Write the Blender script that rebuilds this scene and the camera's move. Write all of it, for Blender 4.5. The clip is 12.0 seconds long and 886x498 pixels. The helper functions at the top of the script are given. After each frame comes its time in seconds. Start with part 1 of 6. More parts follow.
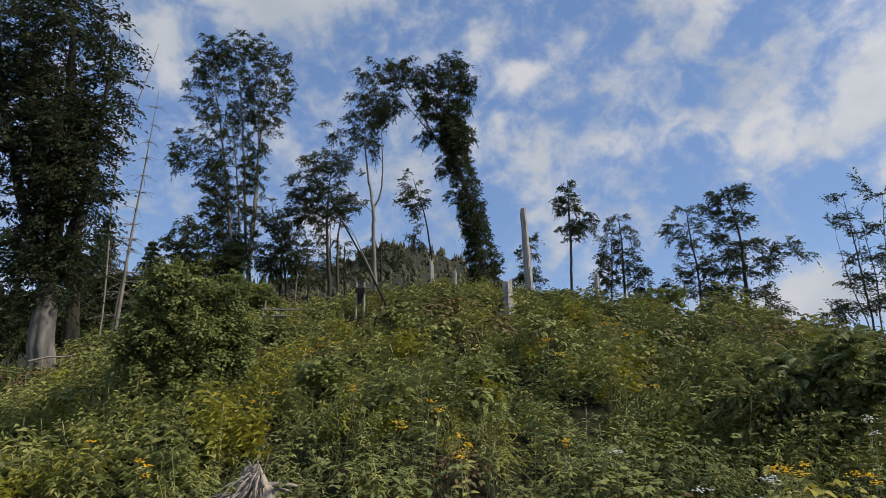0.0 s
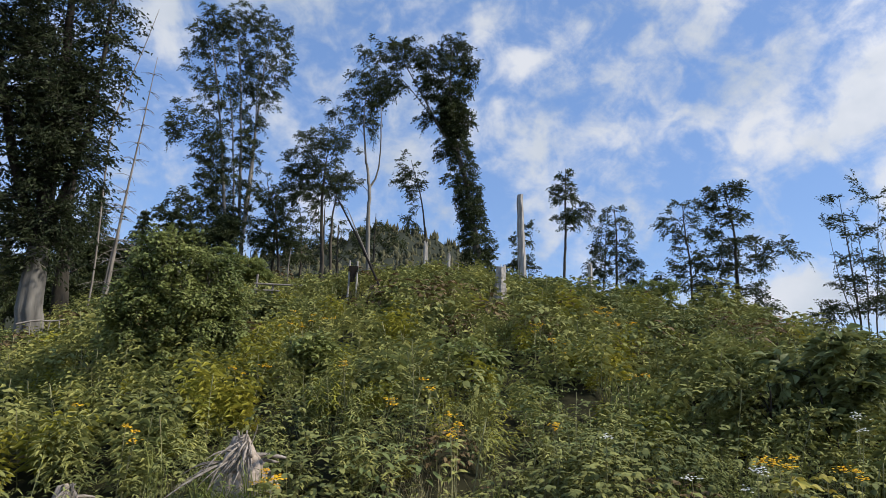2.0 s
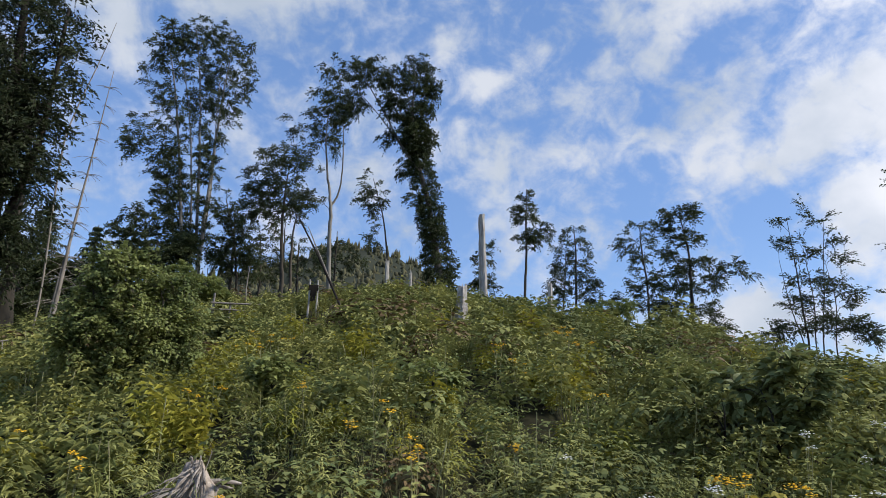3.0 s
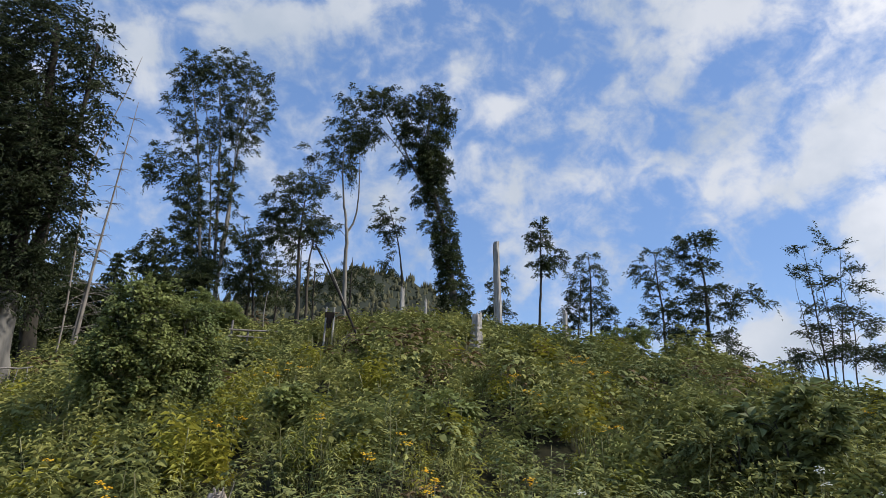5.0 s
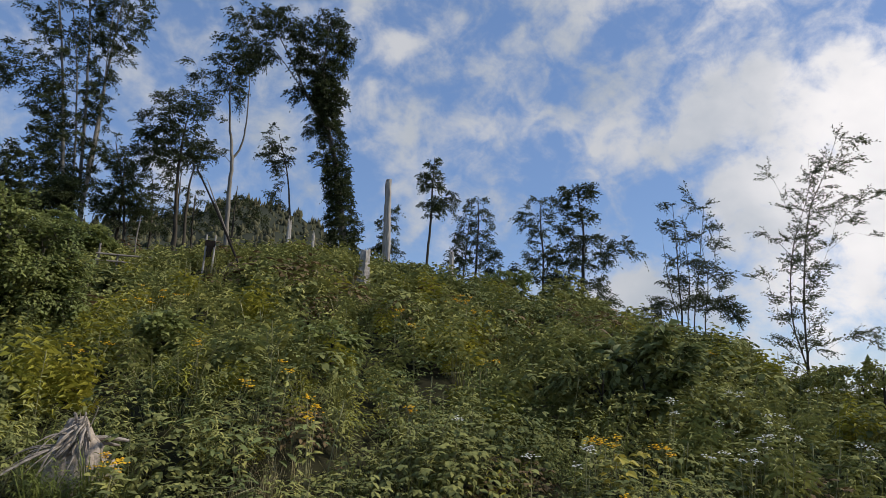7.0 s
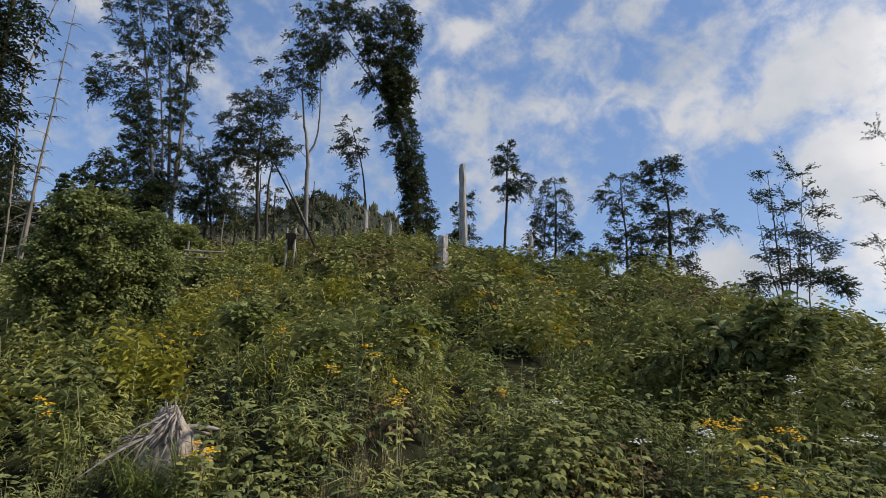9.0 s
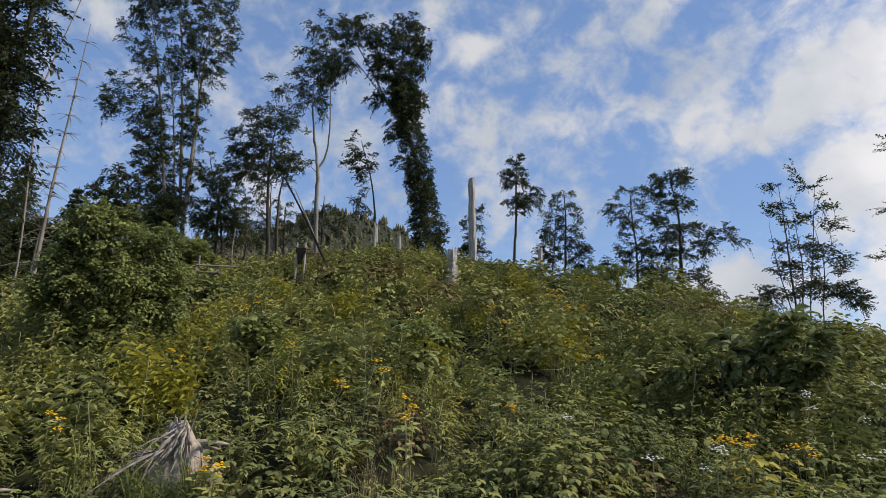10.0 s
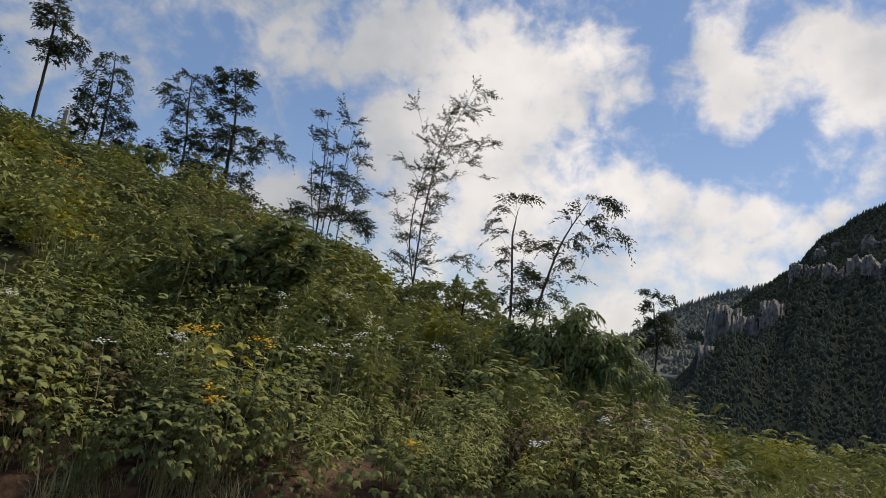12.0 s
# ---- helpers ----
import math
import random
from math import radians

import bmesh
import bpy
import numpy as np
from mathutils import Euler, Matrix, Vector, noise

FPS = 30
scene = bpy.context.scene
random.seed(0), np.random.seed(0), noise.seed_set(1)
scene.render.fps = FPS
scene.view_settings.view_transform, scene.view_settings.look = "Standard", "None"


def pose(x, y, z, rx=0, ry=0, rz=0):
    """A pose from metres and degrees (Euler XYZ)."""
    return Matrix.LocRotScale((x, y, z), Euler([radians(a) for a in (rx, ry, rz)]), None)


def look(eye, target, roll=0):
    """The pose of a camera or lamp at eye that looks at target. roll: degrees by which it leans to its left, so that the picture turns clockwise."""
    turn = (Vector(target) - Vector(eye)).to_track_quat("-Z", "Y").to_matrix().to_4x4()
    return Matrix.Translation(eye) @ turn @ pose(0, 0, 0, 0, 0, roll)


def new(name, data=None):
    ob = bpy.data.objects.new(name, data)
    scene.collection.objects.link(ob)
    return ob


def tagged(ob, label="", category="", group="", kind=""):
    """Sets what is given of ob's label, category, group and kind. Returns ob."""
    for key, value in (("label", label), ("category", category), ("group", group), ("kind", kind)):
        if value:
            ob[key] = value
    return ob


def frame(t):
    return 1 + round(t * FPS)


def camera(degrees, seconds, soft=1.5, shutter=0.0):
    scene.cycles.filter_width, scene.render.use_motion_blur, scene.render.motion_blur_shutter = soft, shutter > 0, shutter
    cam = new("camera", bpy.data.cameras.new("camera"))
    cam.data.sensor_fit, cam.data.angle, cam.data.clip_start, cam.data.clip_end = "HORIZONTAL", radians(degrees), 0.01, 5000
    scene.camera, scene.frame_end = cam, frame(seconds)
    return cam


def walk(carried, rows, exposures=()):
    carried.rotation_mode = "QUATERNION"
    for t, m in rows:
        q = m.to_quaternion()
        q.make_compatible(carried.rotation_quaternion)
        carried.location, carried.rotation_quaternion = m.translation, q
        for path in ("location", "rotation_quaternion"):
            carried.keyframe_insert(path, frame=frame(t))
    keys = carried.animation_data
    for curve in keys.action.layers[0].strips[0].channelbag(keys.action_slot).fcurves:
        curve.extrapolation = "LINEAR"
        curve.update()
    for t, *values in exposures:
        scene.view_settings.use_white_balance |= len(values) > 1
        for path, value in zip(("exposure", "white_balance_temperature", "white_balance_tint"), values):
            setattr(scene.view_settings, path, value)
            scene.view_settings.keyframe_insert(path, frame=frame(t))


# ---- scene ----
cam = camera(70.57, 12.0, soft=0.4)

# seconds, eye x y z, bearing to the left of +y, tilt up, roll
PATH = [
    (0, 0.019, -0.059, 1.678, 0.05, 14.04, 0.00),
    (0.5, -0.008, -0.045, 1.679, 0.57, 16.26, 1.33),
    (1, -0.027, 0.002, 1.659, 1.16, 15.48, 1.97),
    (1.5, -0.027, 0.011, 1.646, -1.18, 12.79, 2.89),
    (2, -0.030, 0.003, 1.639, -0.65, 12.62, 2.53),
    (2.5, -0.030, 0.011, 1.652, -1.34, 13.27, 2.62),
    (3, -0.029, -0.003, 1.656, -4.17, 14.46, 2.05),
    (3.2, -0.021, -0.022, 1.658, -4.47, 14.56, 2.01),
    (4.8, -0.052, -0.181, 1.719, -2.13, 16.37, 2.35),
    (5, -0.059, -0.185, 1.720, -2.71, 16.58, 2.52),
    (5.5, -0.080, -0.217, 1.722, -3.82, 17.12, 2.44),
    (6, -0.070, -0.197, 1.709, -6.67, 15.19, 3.37),
    (6.5, -0.029, -0.167, 1.672, -15.72, 12.48, 3.86),
    (7, -0.068, -0.103, 1.651, -13.36, 11.67, 3.38),
    (7.5, -0.105, -0.062, 1.637, -6.75, 12.14, 2.00),
    (7.7, -0.092, -0.033, 1.630, -7.80, 10.97, 2.32),
    (9.3, -0.079, 0.279, 1.599, -5.25, 10.25, 1.79),
    (9.5, -0.085, 0.266, 1.601, -4.55, 11.13, 1.61),
    (10, -0.077, 0.259, 1.605, -5.50, 11.51, 2.08),
    (10.5, -0.066, 0.252, 1.595, -7.31, 10.17, 2.16),
    (11, 0.004, 0.277, 1.581, -19.65, 7.50, 5.10),
    (11.5, 0.074, 0.240, 1.559, -33.35, 6.64, 7.31),
    (12, 0.301, 0.168, 1.576, -45.81, 6.14, 8.12),
]


def eye_pose(x, y, z, bearing, tilt, roll):
    return pose(x, y, z) @ pose(0, 0, 0, 0, 0, bearing) @ pose(0, 0, 0, 90 + tilt) @ pose(0, 0, 0, 0, 0, roll)


EXPOSURE = [(0.0, -0.10, 6550, 10), (0.5, 0.17, 6650, 10), (1.0, 0.22, 6550, 10), (1.5, 0.24, 6500, 10), (2.2, 0.19, 6250, 10), (3.2, 0.16, 6150, 10), (5.5, 0.11, 6300, 10), (6.0, 0.05, 6400, 10), (6.6, -0.16, 6450, 10), (7.7, -0.2, 6450, 10), (9.5, -0.02, 6600, 10), (10.4, 0.0, 6600, 10), (11.0, -0.12, 6650, 10), (12.0, -0.33, 6800, 10)]
walk(cam, [(t, eye_pose(*p)) for t, *p in PATH], EXPOSURE)

# ---- sky and sun ----
SUN_BEARING, SUN_HEIGHT = -100.0, 42.0          # degrees: to the left of +y, above the horizon


def way(bearing, height):
    b, h = radians(bearing), radians(height)
    return Vector((-math.sin(b) * math.cos(h), math.cos(b) * math.cos(h), math.sin(h)))


# clouds: bearing, height, half width, half height, slant (degrees), weight
HIGH_CLOUDS = [
    (-26.5, 36.5, 8.2, 3.2, -6, 0.9),
    (-40.7, 32.4, 3.0, 2.6, 2, 0.75),
    (-22.7, 30.2, 7.9, 2.1, 40, 0.6),
    (-28.9, 25.6, 8.5, 2.7, 44, 0.5),
    (-19.7, 22.7, 5.4, 1.7, 22, 0.4),
    (-39.1, 25.1, 5.1, 3.3, 37, 0.7),
    (-31.2, 20.6, 6.2, 2.0, 14, 0.6),
    (-39.5, 17.6, 3.5, 2.7, 22, 0.8),
    (-4.9, 33.1, 1.8, 1.9, 32, 0.75),
    (-8.8, 28.8, 2.2, 2.2, -18, 0.7),
    (-10.0, 21.9, 3.1, 2.6, 12, 0.6),
    (-7.5, 25.0, 2.0, 2.0, 2, 0.4),
    (-15.5, 22.6, 2.2, 1.5, 12, 0.5),
    (-13.4, 30.9, 2.9, 1.9, 42, 0.3),
    (8.3, 36.7, 5.1, 3.0, 22, 0.85),
    (17.3, 33.1, 4.9, 3.6, 12, 0.75),
    (26.4, 30.3, 2.9, 2.5, -28, 0.85),
    (24.7, 26.7, 2.1, 2.1, 2, 0.5),
    (3.7, 20.8, 3.1, 3.1, 2, 0.5),
]
SUNWARD_CLOUDS = [
    (14.5, 22.1, 2.4, 4.3, 32, 0.4),
    (-3.9, 23.4, 2.1, 2.6, 2, 0.45),
    (-11.7, 18.4, 6.6, 1.5, 2, 0.35),
    (-30.9, 8.6, 6.0, 1.7, 2, 0.55),
    (-13.3, 15.3, 6.6, 3.0, 2, 0.3),
    (11.2, 16.5, 3.0, 3.0, 2, 0.3),
    (-46.0, 21.3, 7.1, 4.6, 34, 0.55),
    (-40.1, 14.9, 5.0, 3.6, 34, 0.35),
    (-49.5, 13.5, 5.6, 5.6, 4, 0.65),
    (-32.0, 9.1, 4.9, 2.4, 4, 0.5),
    (-41.1, 7.4, 5.3, 3.5, 4, 0.5),
    (-38.5, 24.2, 4.3, 2.4, 18, 0.55),
    (-46.7, 24.0, 6.2, 3.6, 8, 0.55),
    (-55.6, 21.5, 5.5, 5.0, 8, 0.7),
    (-49.2, 17.9, 7.5, 5.0, 28, 0.55),
    (-44.0, 13.2, 6.1, 4.1, 8, 0.6),
    (-58.3, 24.5, 2.8, 2.5, 8, 0.4),
    (-53.0, 9.2, 11.7, 5.6, 8, 0.65),
    (-63.6, 12.8, 5.7, 2.6, -2, 0.8),
]
VALLEY_CLOUDS = [
    (-71.4, 12.3, 5.1, 2.6, 0, 0.95),
    (-68.3, 7.9, 7.4, 2.3, 8, 0.75),
    (-78.3, 12.6, 3.2, 1.2, 23, 0.7),
    (-68.0, 24.8, 2.8, 3.6, 18, 0.95),
    (-70.6, 21.9, 3.4, 2.6, 8, 0.8),
    (-77.0, 24.7, 3.8, 3.2, 8, 1.1),
    (-79.9, 22.2, 3.4, 3.8, 8, 1.2),
    (-78.2, 19.3, 3.9, 1.6, 8, 0.4),
    (-63.5, 27.0, 2.6, 2.6, 8, -0.5),
    (-63.9, 19.3, 5.1, 1.7, -2, -0.5),
    (-68.8, 17.3, 6.2, 1.5, 8, -0.6),
    (-74.3, 18.7, 2.1, 2.5, 8, -0.5),
    (-76.2, 14.5, 2.1, 1.2, 8, -0.4),
    (-32.9, 13.9, 4.9, 3.9, 8, -0.4),
    (-24.1, 18.7, 5.8, 3.6, 8, -0.25),
    (-30.0, 21.6, 5.1, 3.0, 8, 0.4),
    (-10.1, 12.7, 1.5, 1.1, 8, 0.4),
    (-29.8, 8.2, 2.9, 2.2, 8, 0.6),
    (-61.3, 2.9, 10.7, 2.9, 8, 0.6),
]
CLOUDS = HIGH_CLOUDS + SUNWARD_CLOUDS + VALLEY_CLOUDS


def build_sky():
    world = bpy.data.worlds.new("sky")
    scene.world = world
    world.use_nodes = True
    nt = world.node_tree
    nt.nodes.clear()
    N, L = nt.nodes.new, nt.links.new
    out, bg = N("ShaderNodeOutputWorld"), N("ShaderNodeBackground")
    sky = N("ShaderNodeTexSky")
    sky.sky_type, sky.sun_disc = "NISHITA", False
    sky.sun_elevation, sky.sun_rotation = radians(SUN_HEIGHT), radians(-SUN_BEARING)
    sky.air_density, sky.dust_density, sky.ozone_density = 1.0, 0.1, 2.0
    coord = N("ShaderNodeTexCoord")
    wisp = N("ShaderNodeTexNoise")
    wisp.inputs["Scale"].default_value, wisp.inputs["Detail"].default_value = 5.0, 4.0
    bend = N("ShaderNodeVectorMath")
    bend.operation = "MULTIPLY_ADD"
    bend.inputs[1].default_value = (0.11, 0.11, 0.11)
    L(coord.outputs["Generated"], wisp.inputs["Vector"])
    L(wisp.outputs["Color"], bend.inputs[0])
    L(coord.outputs["Generated"], bend.inputs[2])
    shift = N("ShaderNodeVectorMath")
    shift.operation = "ADD"
    shift.inputs[1].default_value = (-0.055, -0.055, -0.055)
    L(bend.outputs[0], shift.inputs[0])
    total = None
    for b, h, rx, ry, slant, weight in CLOUDS:
        c = way(b, h)
        right = Vector((math.cos(radians(b)), math.sin(radians(b)), 0))
        up = right.cross(c)
        a = radians(slant)
        e1, e2 = right * math.cos(a) + up * math.sin(a), up * math.cos(a) - right * math.sin(a)
        turn = Matrix((e1, e2, e1.cross(e2))).transposed()
        place = N("ShaderNodeMapping")
        place.vector_type = "TEXTURE"
        place.inputs["Location"].default_value = c
        place.inputs["Rotation"].default_value = turn.to_euler()
        place.inputs["Scale"].default_value = (radians(rx) * 1.5, radians(ry) * 1.5, 0.6)
        L(shift.outputs[0], place.inputs["Vector"])
        far = N("ShaderNodeVectorMath")
        far.operation = "LENGTH"
        L(place.outputs[0], far.inputs[0])
        fall = N("ShaderNodeMapRange")
        fall.interpolation_type = "SMOOTHSTEP"
        for k, v in zip(("From Min", "From Max", "To Min", "To Max"), (0.0, 1.0, weight, 0.0)):
            fall.inputs[k].default_value = v
        L(far.outputs["Value"], fall.inputs["Value"])
        if total is None:
            total = fall.outputs[0]
        else:
            add = N("ShaderNodeMath")
            add.operation = "ADD"
            L(total, add.inputs[0])
            L(fall.outputs[0], add.inputs[1])
            total = add.outputs[0]
    # fine billows, stretched along the wind
    wind = N("ShaderNodeMapping")
    wind.inputs["Rotation"].default_value = (0, radians(25), radians(-20))
    wind.inputs["Scale"].default_value = (1.0, 1.0, 1.15)
    L(coord.outputs["Generated"], wind.inputs["Vector"])
    puff = N("ShaderNodeTexNoise")
    puff.inputs["Scale"].default_value, puff.inputs["Detail"].default_value = 16.0, 8.0
    puff.inputs["Roughness"].default_value, puff.inputs["Distortion"].default_value = 0.55, 0.6
    L(wind.outputs[0], puff.inputs["Vector"])
    rough = N("ShaderNodeMath")
    rough.operation = "MULTIPLY_ADD"
    rough.inputs[1].default_value, rough.inputs[2].default_value = 2.1, -1.03
    L(puff.outputs["Fac"], rough.inputs[0])
    fleck = N("ShaderNodeTexNoise")
    fleck.inputs["Scale"].default_value, fleck.inputs["Detail"].default_value = 34.0, 5.0
    fleck.inputs["Roughness"].default_value = 0.6
    L(wind.outputs[0], fleck.inputs["Vector"])
    small = N("ShaderNodeMath")
    small.operation = "MULTIPLY_ADD"
    small.inputs[1].default_value, small.inputs[2].default_value = 1.2, -0.60
    L(fleck.outputs["Fac"], small.inputs[0])
    grain = N("ShaderNodeMath")
    grain.operation = "ADD"
    L(rough.outputs[0], grain.inputs[0])
    L(small.outputs[0], grain.inputs[1])
    depth = N("ShaderNodeMath")
    depth.operation = "ADD"
    L(total, depth.inputs[0])
    L(grain.outputs[0], depth.inputs[1])
    cover = N("ShaderNodeMapRange")
    cover.interpolation_type = "SMOOTHSTEP"
    for k, v in zip(("From Min", "From Max", "To Min", "To Max"), (-0.22, 0.95, 0.03, 0.95)):
        cover.inputs[k].default_value = v
    L(depth.outputs[0], cover.inputs["Value"])
    # cloud colour: pale grey where thin or thick below, white where the sun stands behind
    glow = N("ShaderNodeVectorMath")
    glow.operation = "DOT_PRODUCT"
    glow.inputs[1].default_value = way(-67, 18)
    L(coord.outputs["Generated"], glow.inputs[0])
    near = N("ShaderNodeMapRange")
    near.interpolation_type = "SMOOTHSTEP"
    for k, v in zip(("From Min", "From Max", "To Min", "To Max"), (0.80, 0.99, 0.0, 1.0)):
        near.inputs[k].default_value = v
    L(glow.outputs["Value"], near.inputs["Value"])
    shade = N("ShaderNodeTexNoise")
    shade.inputs["Scale"].default_value, shade.inputs["Detail"].default_value = 6.0, 5.0
    L(wind.outputs[0], shade.inputs["Vector"])
    grey = N("ShaderNodeMix")
    grey.data_type = "RGBA"
    grey.inputs[6].default_value, grey.inputs[7].default_value = (0.46, 0.51, 0.58, 1), (0.68, 0.69, 0.72, 1)
    tone = N("ShaderNodeMapRange")
    for k, v in zip(("From Min", "From Max"), (0.35, 0.65)):
        tone.inputs[k].default_value = v
    L(shade.outputs["Fac"], tone.inputs["Value"])
    L(tone.outputs[0], grey.inputs[0])
    white = N("ShaderNodeMix")
    white.data_type = "RGBA"
    white.inputs[7].default_value = (1.24, 1.18, 1.15, 1)
    dim = N("ShaderNodeMath")
    dim.operation = "MULTIPLY"
    dim.inputs[1].default_value = 0.78
    thick = N("ShaderNodeMapRange")
    for k, v in zip(("From Min", "From Max", "To Min", "To Max"), (0.3, 0.7, 0.45, 1.35)):
        thick.inputs[k].default_value = v
    L(shade.outputs["Fac"], thick.inputs["Value"])
    lit = N("ShaderNodeMath")
    lit.operation = "MULTIPLY"
    L(near.outputs[0], lit.inputs[0])
    L(thick.outputs[0], lit.inputs[1])
    L(lit.outputs[0], dim.inputs[0])
    L(dim.outputs[0], white.inputs[0])
    L(grey.outputs[2], white.inputs[6])
    air = N("ShaderNodeMix")
    air.data_type, air.blend_type = "RGBA", "MULTIPLY"
    air.inputs[0].default_value = 1.0
    air.inputs[7].default_value = (SKY_GAIN * 1.06, SKY_GAIN * 1.03, SKY_GAIN * 1.08, 1)
    L(sky.outputs[0], air.inputs[6])
    # a clear even blue evens out the fall towards the horizon
    clear = N("ShaderNodeMix")
    clear.data_type = "RGBA"
    clear.inputs[0].default_value = 0.5
    clear.inputs[7].default_value = (0.145, 0.285, 0.60, 1)
    L(air.outputs[2], clear.inputs[6])
    both = N("ShaderNodeMix")
    both.data_type = "RGBA"
    L(cover.outputs[0], both.inputs[0])
    L(clear.outputs[2], both.inputs[6])
    L(white.outputs[2], both.inputs[7])
    L(both.outputs[2], bg.inputs["Color"])
    bg.inputs["Strength"].default_value = 1.0
    L(bg.outputs[0], out.inputs[0])


SKY_GAIN = 0.145
build_sky()
sun = new("sun", bpy.data.lights.new("sun", "SUN"))
sun.data.energy, sun.data.angle, sun.data.color = 4.6, radians(9), (1.0, 0.93, 0.82)
sun.matrix_world = look(way(SUN_BEARING, SUN_HEIGHT) * 200, (0, 0, 0))

# ---- materials ----
def material(name, base, other, scale=8.0, rough=0.8, bump=0.3, detail=6.0, island=0.0, through_light=0.0, stretch=(1, 1, 1), spec=0.15, far_scale=0.6):
    """Two colours mixed by noise at two scales; island: how much each leaf or piece differs; through_light: share of light that a leaf lets through."""
    m = bpy.data.materials.new(name)
    m.use_nodes = True
    nt = m.node_tree
    N, L = nt.nodes.new, nt.links.new
    p = nt.nodes["Principled BSDF"]
    coord, place = N("ShaderNodeTexCoord"), N("ShaderNodeMapping")
    place.inputs["Scale"].default_value = stretch
    L(coord.outputs["Object"], place.inputs["Vector"])
    fine, wide = N("ShaderNodeTexNoise"), N("ShaderNodeTexNoise")
    for n, s in ((fine, scale), (wide, far_scale)):
        n.inputs["Scale"].default_value, n.inputs["Detail"].default_value = s, detail
        L(place.outputs[0], n.inputs["Vector"])
    mean = N("ShaderNodeMath")
    mean.operation = "ADD"
    L(fine.outputs["Fac"], mean.inputs[0])
    L(wide.outputs["Fac"], mean.inputs[1])
    ramp = N("ShaderNodeMapRange")
    ramp.inputs["From Min"].default_value, ramp.inputs["From Max"].default_value = 0.75, 1.25
    L(mean.outputs[0], ramp.inputs["Value"])
    mix = N("ShaderNodeMix")
    mix.data_type = "RGBA"
    mix.inputs[6].default_value, mix.inputs[7].default_value = (*base, 1), (*other, 1)
    colour = mix.outputs[2]
    if island:
        geo, vary = N("ShaderNodeNewGeometry"), N("ShaderNodeMapRange")
        vary.inputs["To Min"].default_value, vary.inputs["To Max"].default_value = 1 - island, 1 + island
        L(geo.outputs["Random Per Island"], vary.inputs["Value"])
        part_mix = N("ShaderNodeMath")
        part_mix.operation = "MULTIPLY_ADD"
        part_mix.inputs[1].default_value, part_mix.inputs[2].default_value = 0.4, -0.2
        L(geo.outputs["Random Per Island"], part_mix.inputs[0])
        both = N("ShaderNodeMath")
        both.operation, both.use_clamp = "ADD", True
        L(ramp.outputs[0], both.inputs[0])
        L(part_mix.outputs[0], both.inputs[1])
        L(both.outputs[0], mix.inputs[0])
        hsv = N("ShaderNodeHueSaturation")
        L(vary.outputs[0], hsv.inputs["Value"])
        L(colour, hsv.inputs["Color"])
        colour = hsv.outputs[0]
    else:
        L(ramp.outputs[0], mix.inputs[0])
    L(colour, p.inputs["Base Color"])
    p.inputs["Roughness"].default_value = rough
    p.inputs["Specular IOR Level"].default_value = spec
    if bump:
        b = N("ShaderNodeBump")
        b.inputs["Strength"].default_value, b.inputs["Distance"].default_value = bump, 0.02
        L(fine.outputs["Fac"], b.inputs["Height"])
        L(b.outputs[0], p.inputs["Normal"])
    if through_light:
        t, s = N("ShaderNodeBsdfTranslucent"), N("ShaderNodeMixShader")
        s.inputs[0].default_value = through_light
        L(colour, t.inputs["Color"])
        L(p.outputs[0], s.inputs[1])
        L(t.outputs[0], s.inputs[2])
        L(s.outputs[0], nt.nodes["Material Output"].inputs["Surface"])
    return m


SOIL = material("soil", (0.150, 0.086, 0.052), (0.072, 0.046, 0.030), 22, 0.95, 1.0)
# dark litter, lowered further to paint shade into the gaps between herbs
TURF = material("shade_darkened_turf", (0.036, 0.036, 0.014), (0.022, 0.020, 0.010), 6, 0.95, 0.6, far_scale=0.15)
BARK = material("bark", (0.10, 0.085, 0.065), (0.045, 0.04, 0.032), 9, 0.9, 0.8, stretch=(1, 1, 0.2))
PALE_BARK = material("pale_bark", (0.30, 0.275, 0.235), (0.13, 0.118, 0.10), 7, 0.9, 1.0, stretch=(1, 1, 0.25))
FLUTED_BARK = material("fluted_grey_bark", (0.22, 0.205, 0.18), (0.095, 0.087, 0.075), 7, 0.9, 1.0, stretch=(1, 1, 0.25))
GREY_BARK = material("grey_bark", (0.19, 0.175, 0.15), (0.10, 0.09, 0.075), 8, 0.85, 0.6, stretch=(1, 1, 0.25))
TWIG = material("twig_bark", (0.06, 0.05, 0.04), (0.03, 0.027, 0.022), 12, 0.9, 0)
DEADWOOD = material("weathered_wood", (0.50, 0.465, 0.42), (0.24, 0.215, 0.19), 11, 0.85, 0.9, stretch=(1, 1, 0.28))
ROOTWOOD = material("bleached_root_wood", (0.46, 0.385, 0.31), (0.21, 0.165, 0.125), 22, 0.85, 0.8)
ROOT_STRAND = material("weathered_root", (0.36, 0.315, 0.27), (0.15, 0.125, 0.10), 26, 0.85, 0.8)
DARKWOOD = material("dark_wood", (0.026, 0.020, 0.016), (0.014, 0.011, 0.009), 14, 0.9, 0.5, stretch=(1, 1, 0.2))
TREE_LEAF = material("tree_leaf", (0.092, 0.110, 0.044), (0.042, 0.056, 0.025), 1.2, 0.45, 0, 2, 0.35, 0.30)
# TREE_LEAF taken darker: the big crown's shade is put into the colour
SHADED_LEAF = material("shaded_tree_leaf", (0.066, 0.080, 0.036), (0.032, 0.043, 0.021), 1.2, 0.5, 0, 2, 0.3, 0.22)
BUSH_LEAF = material("shrub_leaf", (0.300, 0.325, 0.105), (0.150, 0.188, 0.066), 1.5, 0.5, 0, 2, 0.3, 0.4)
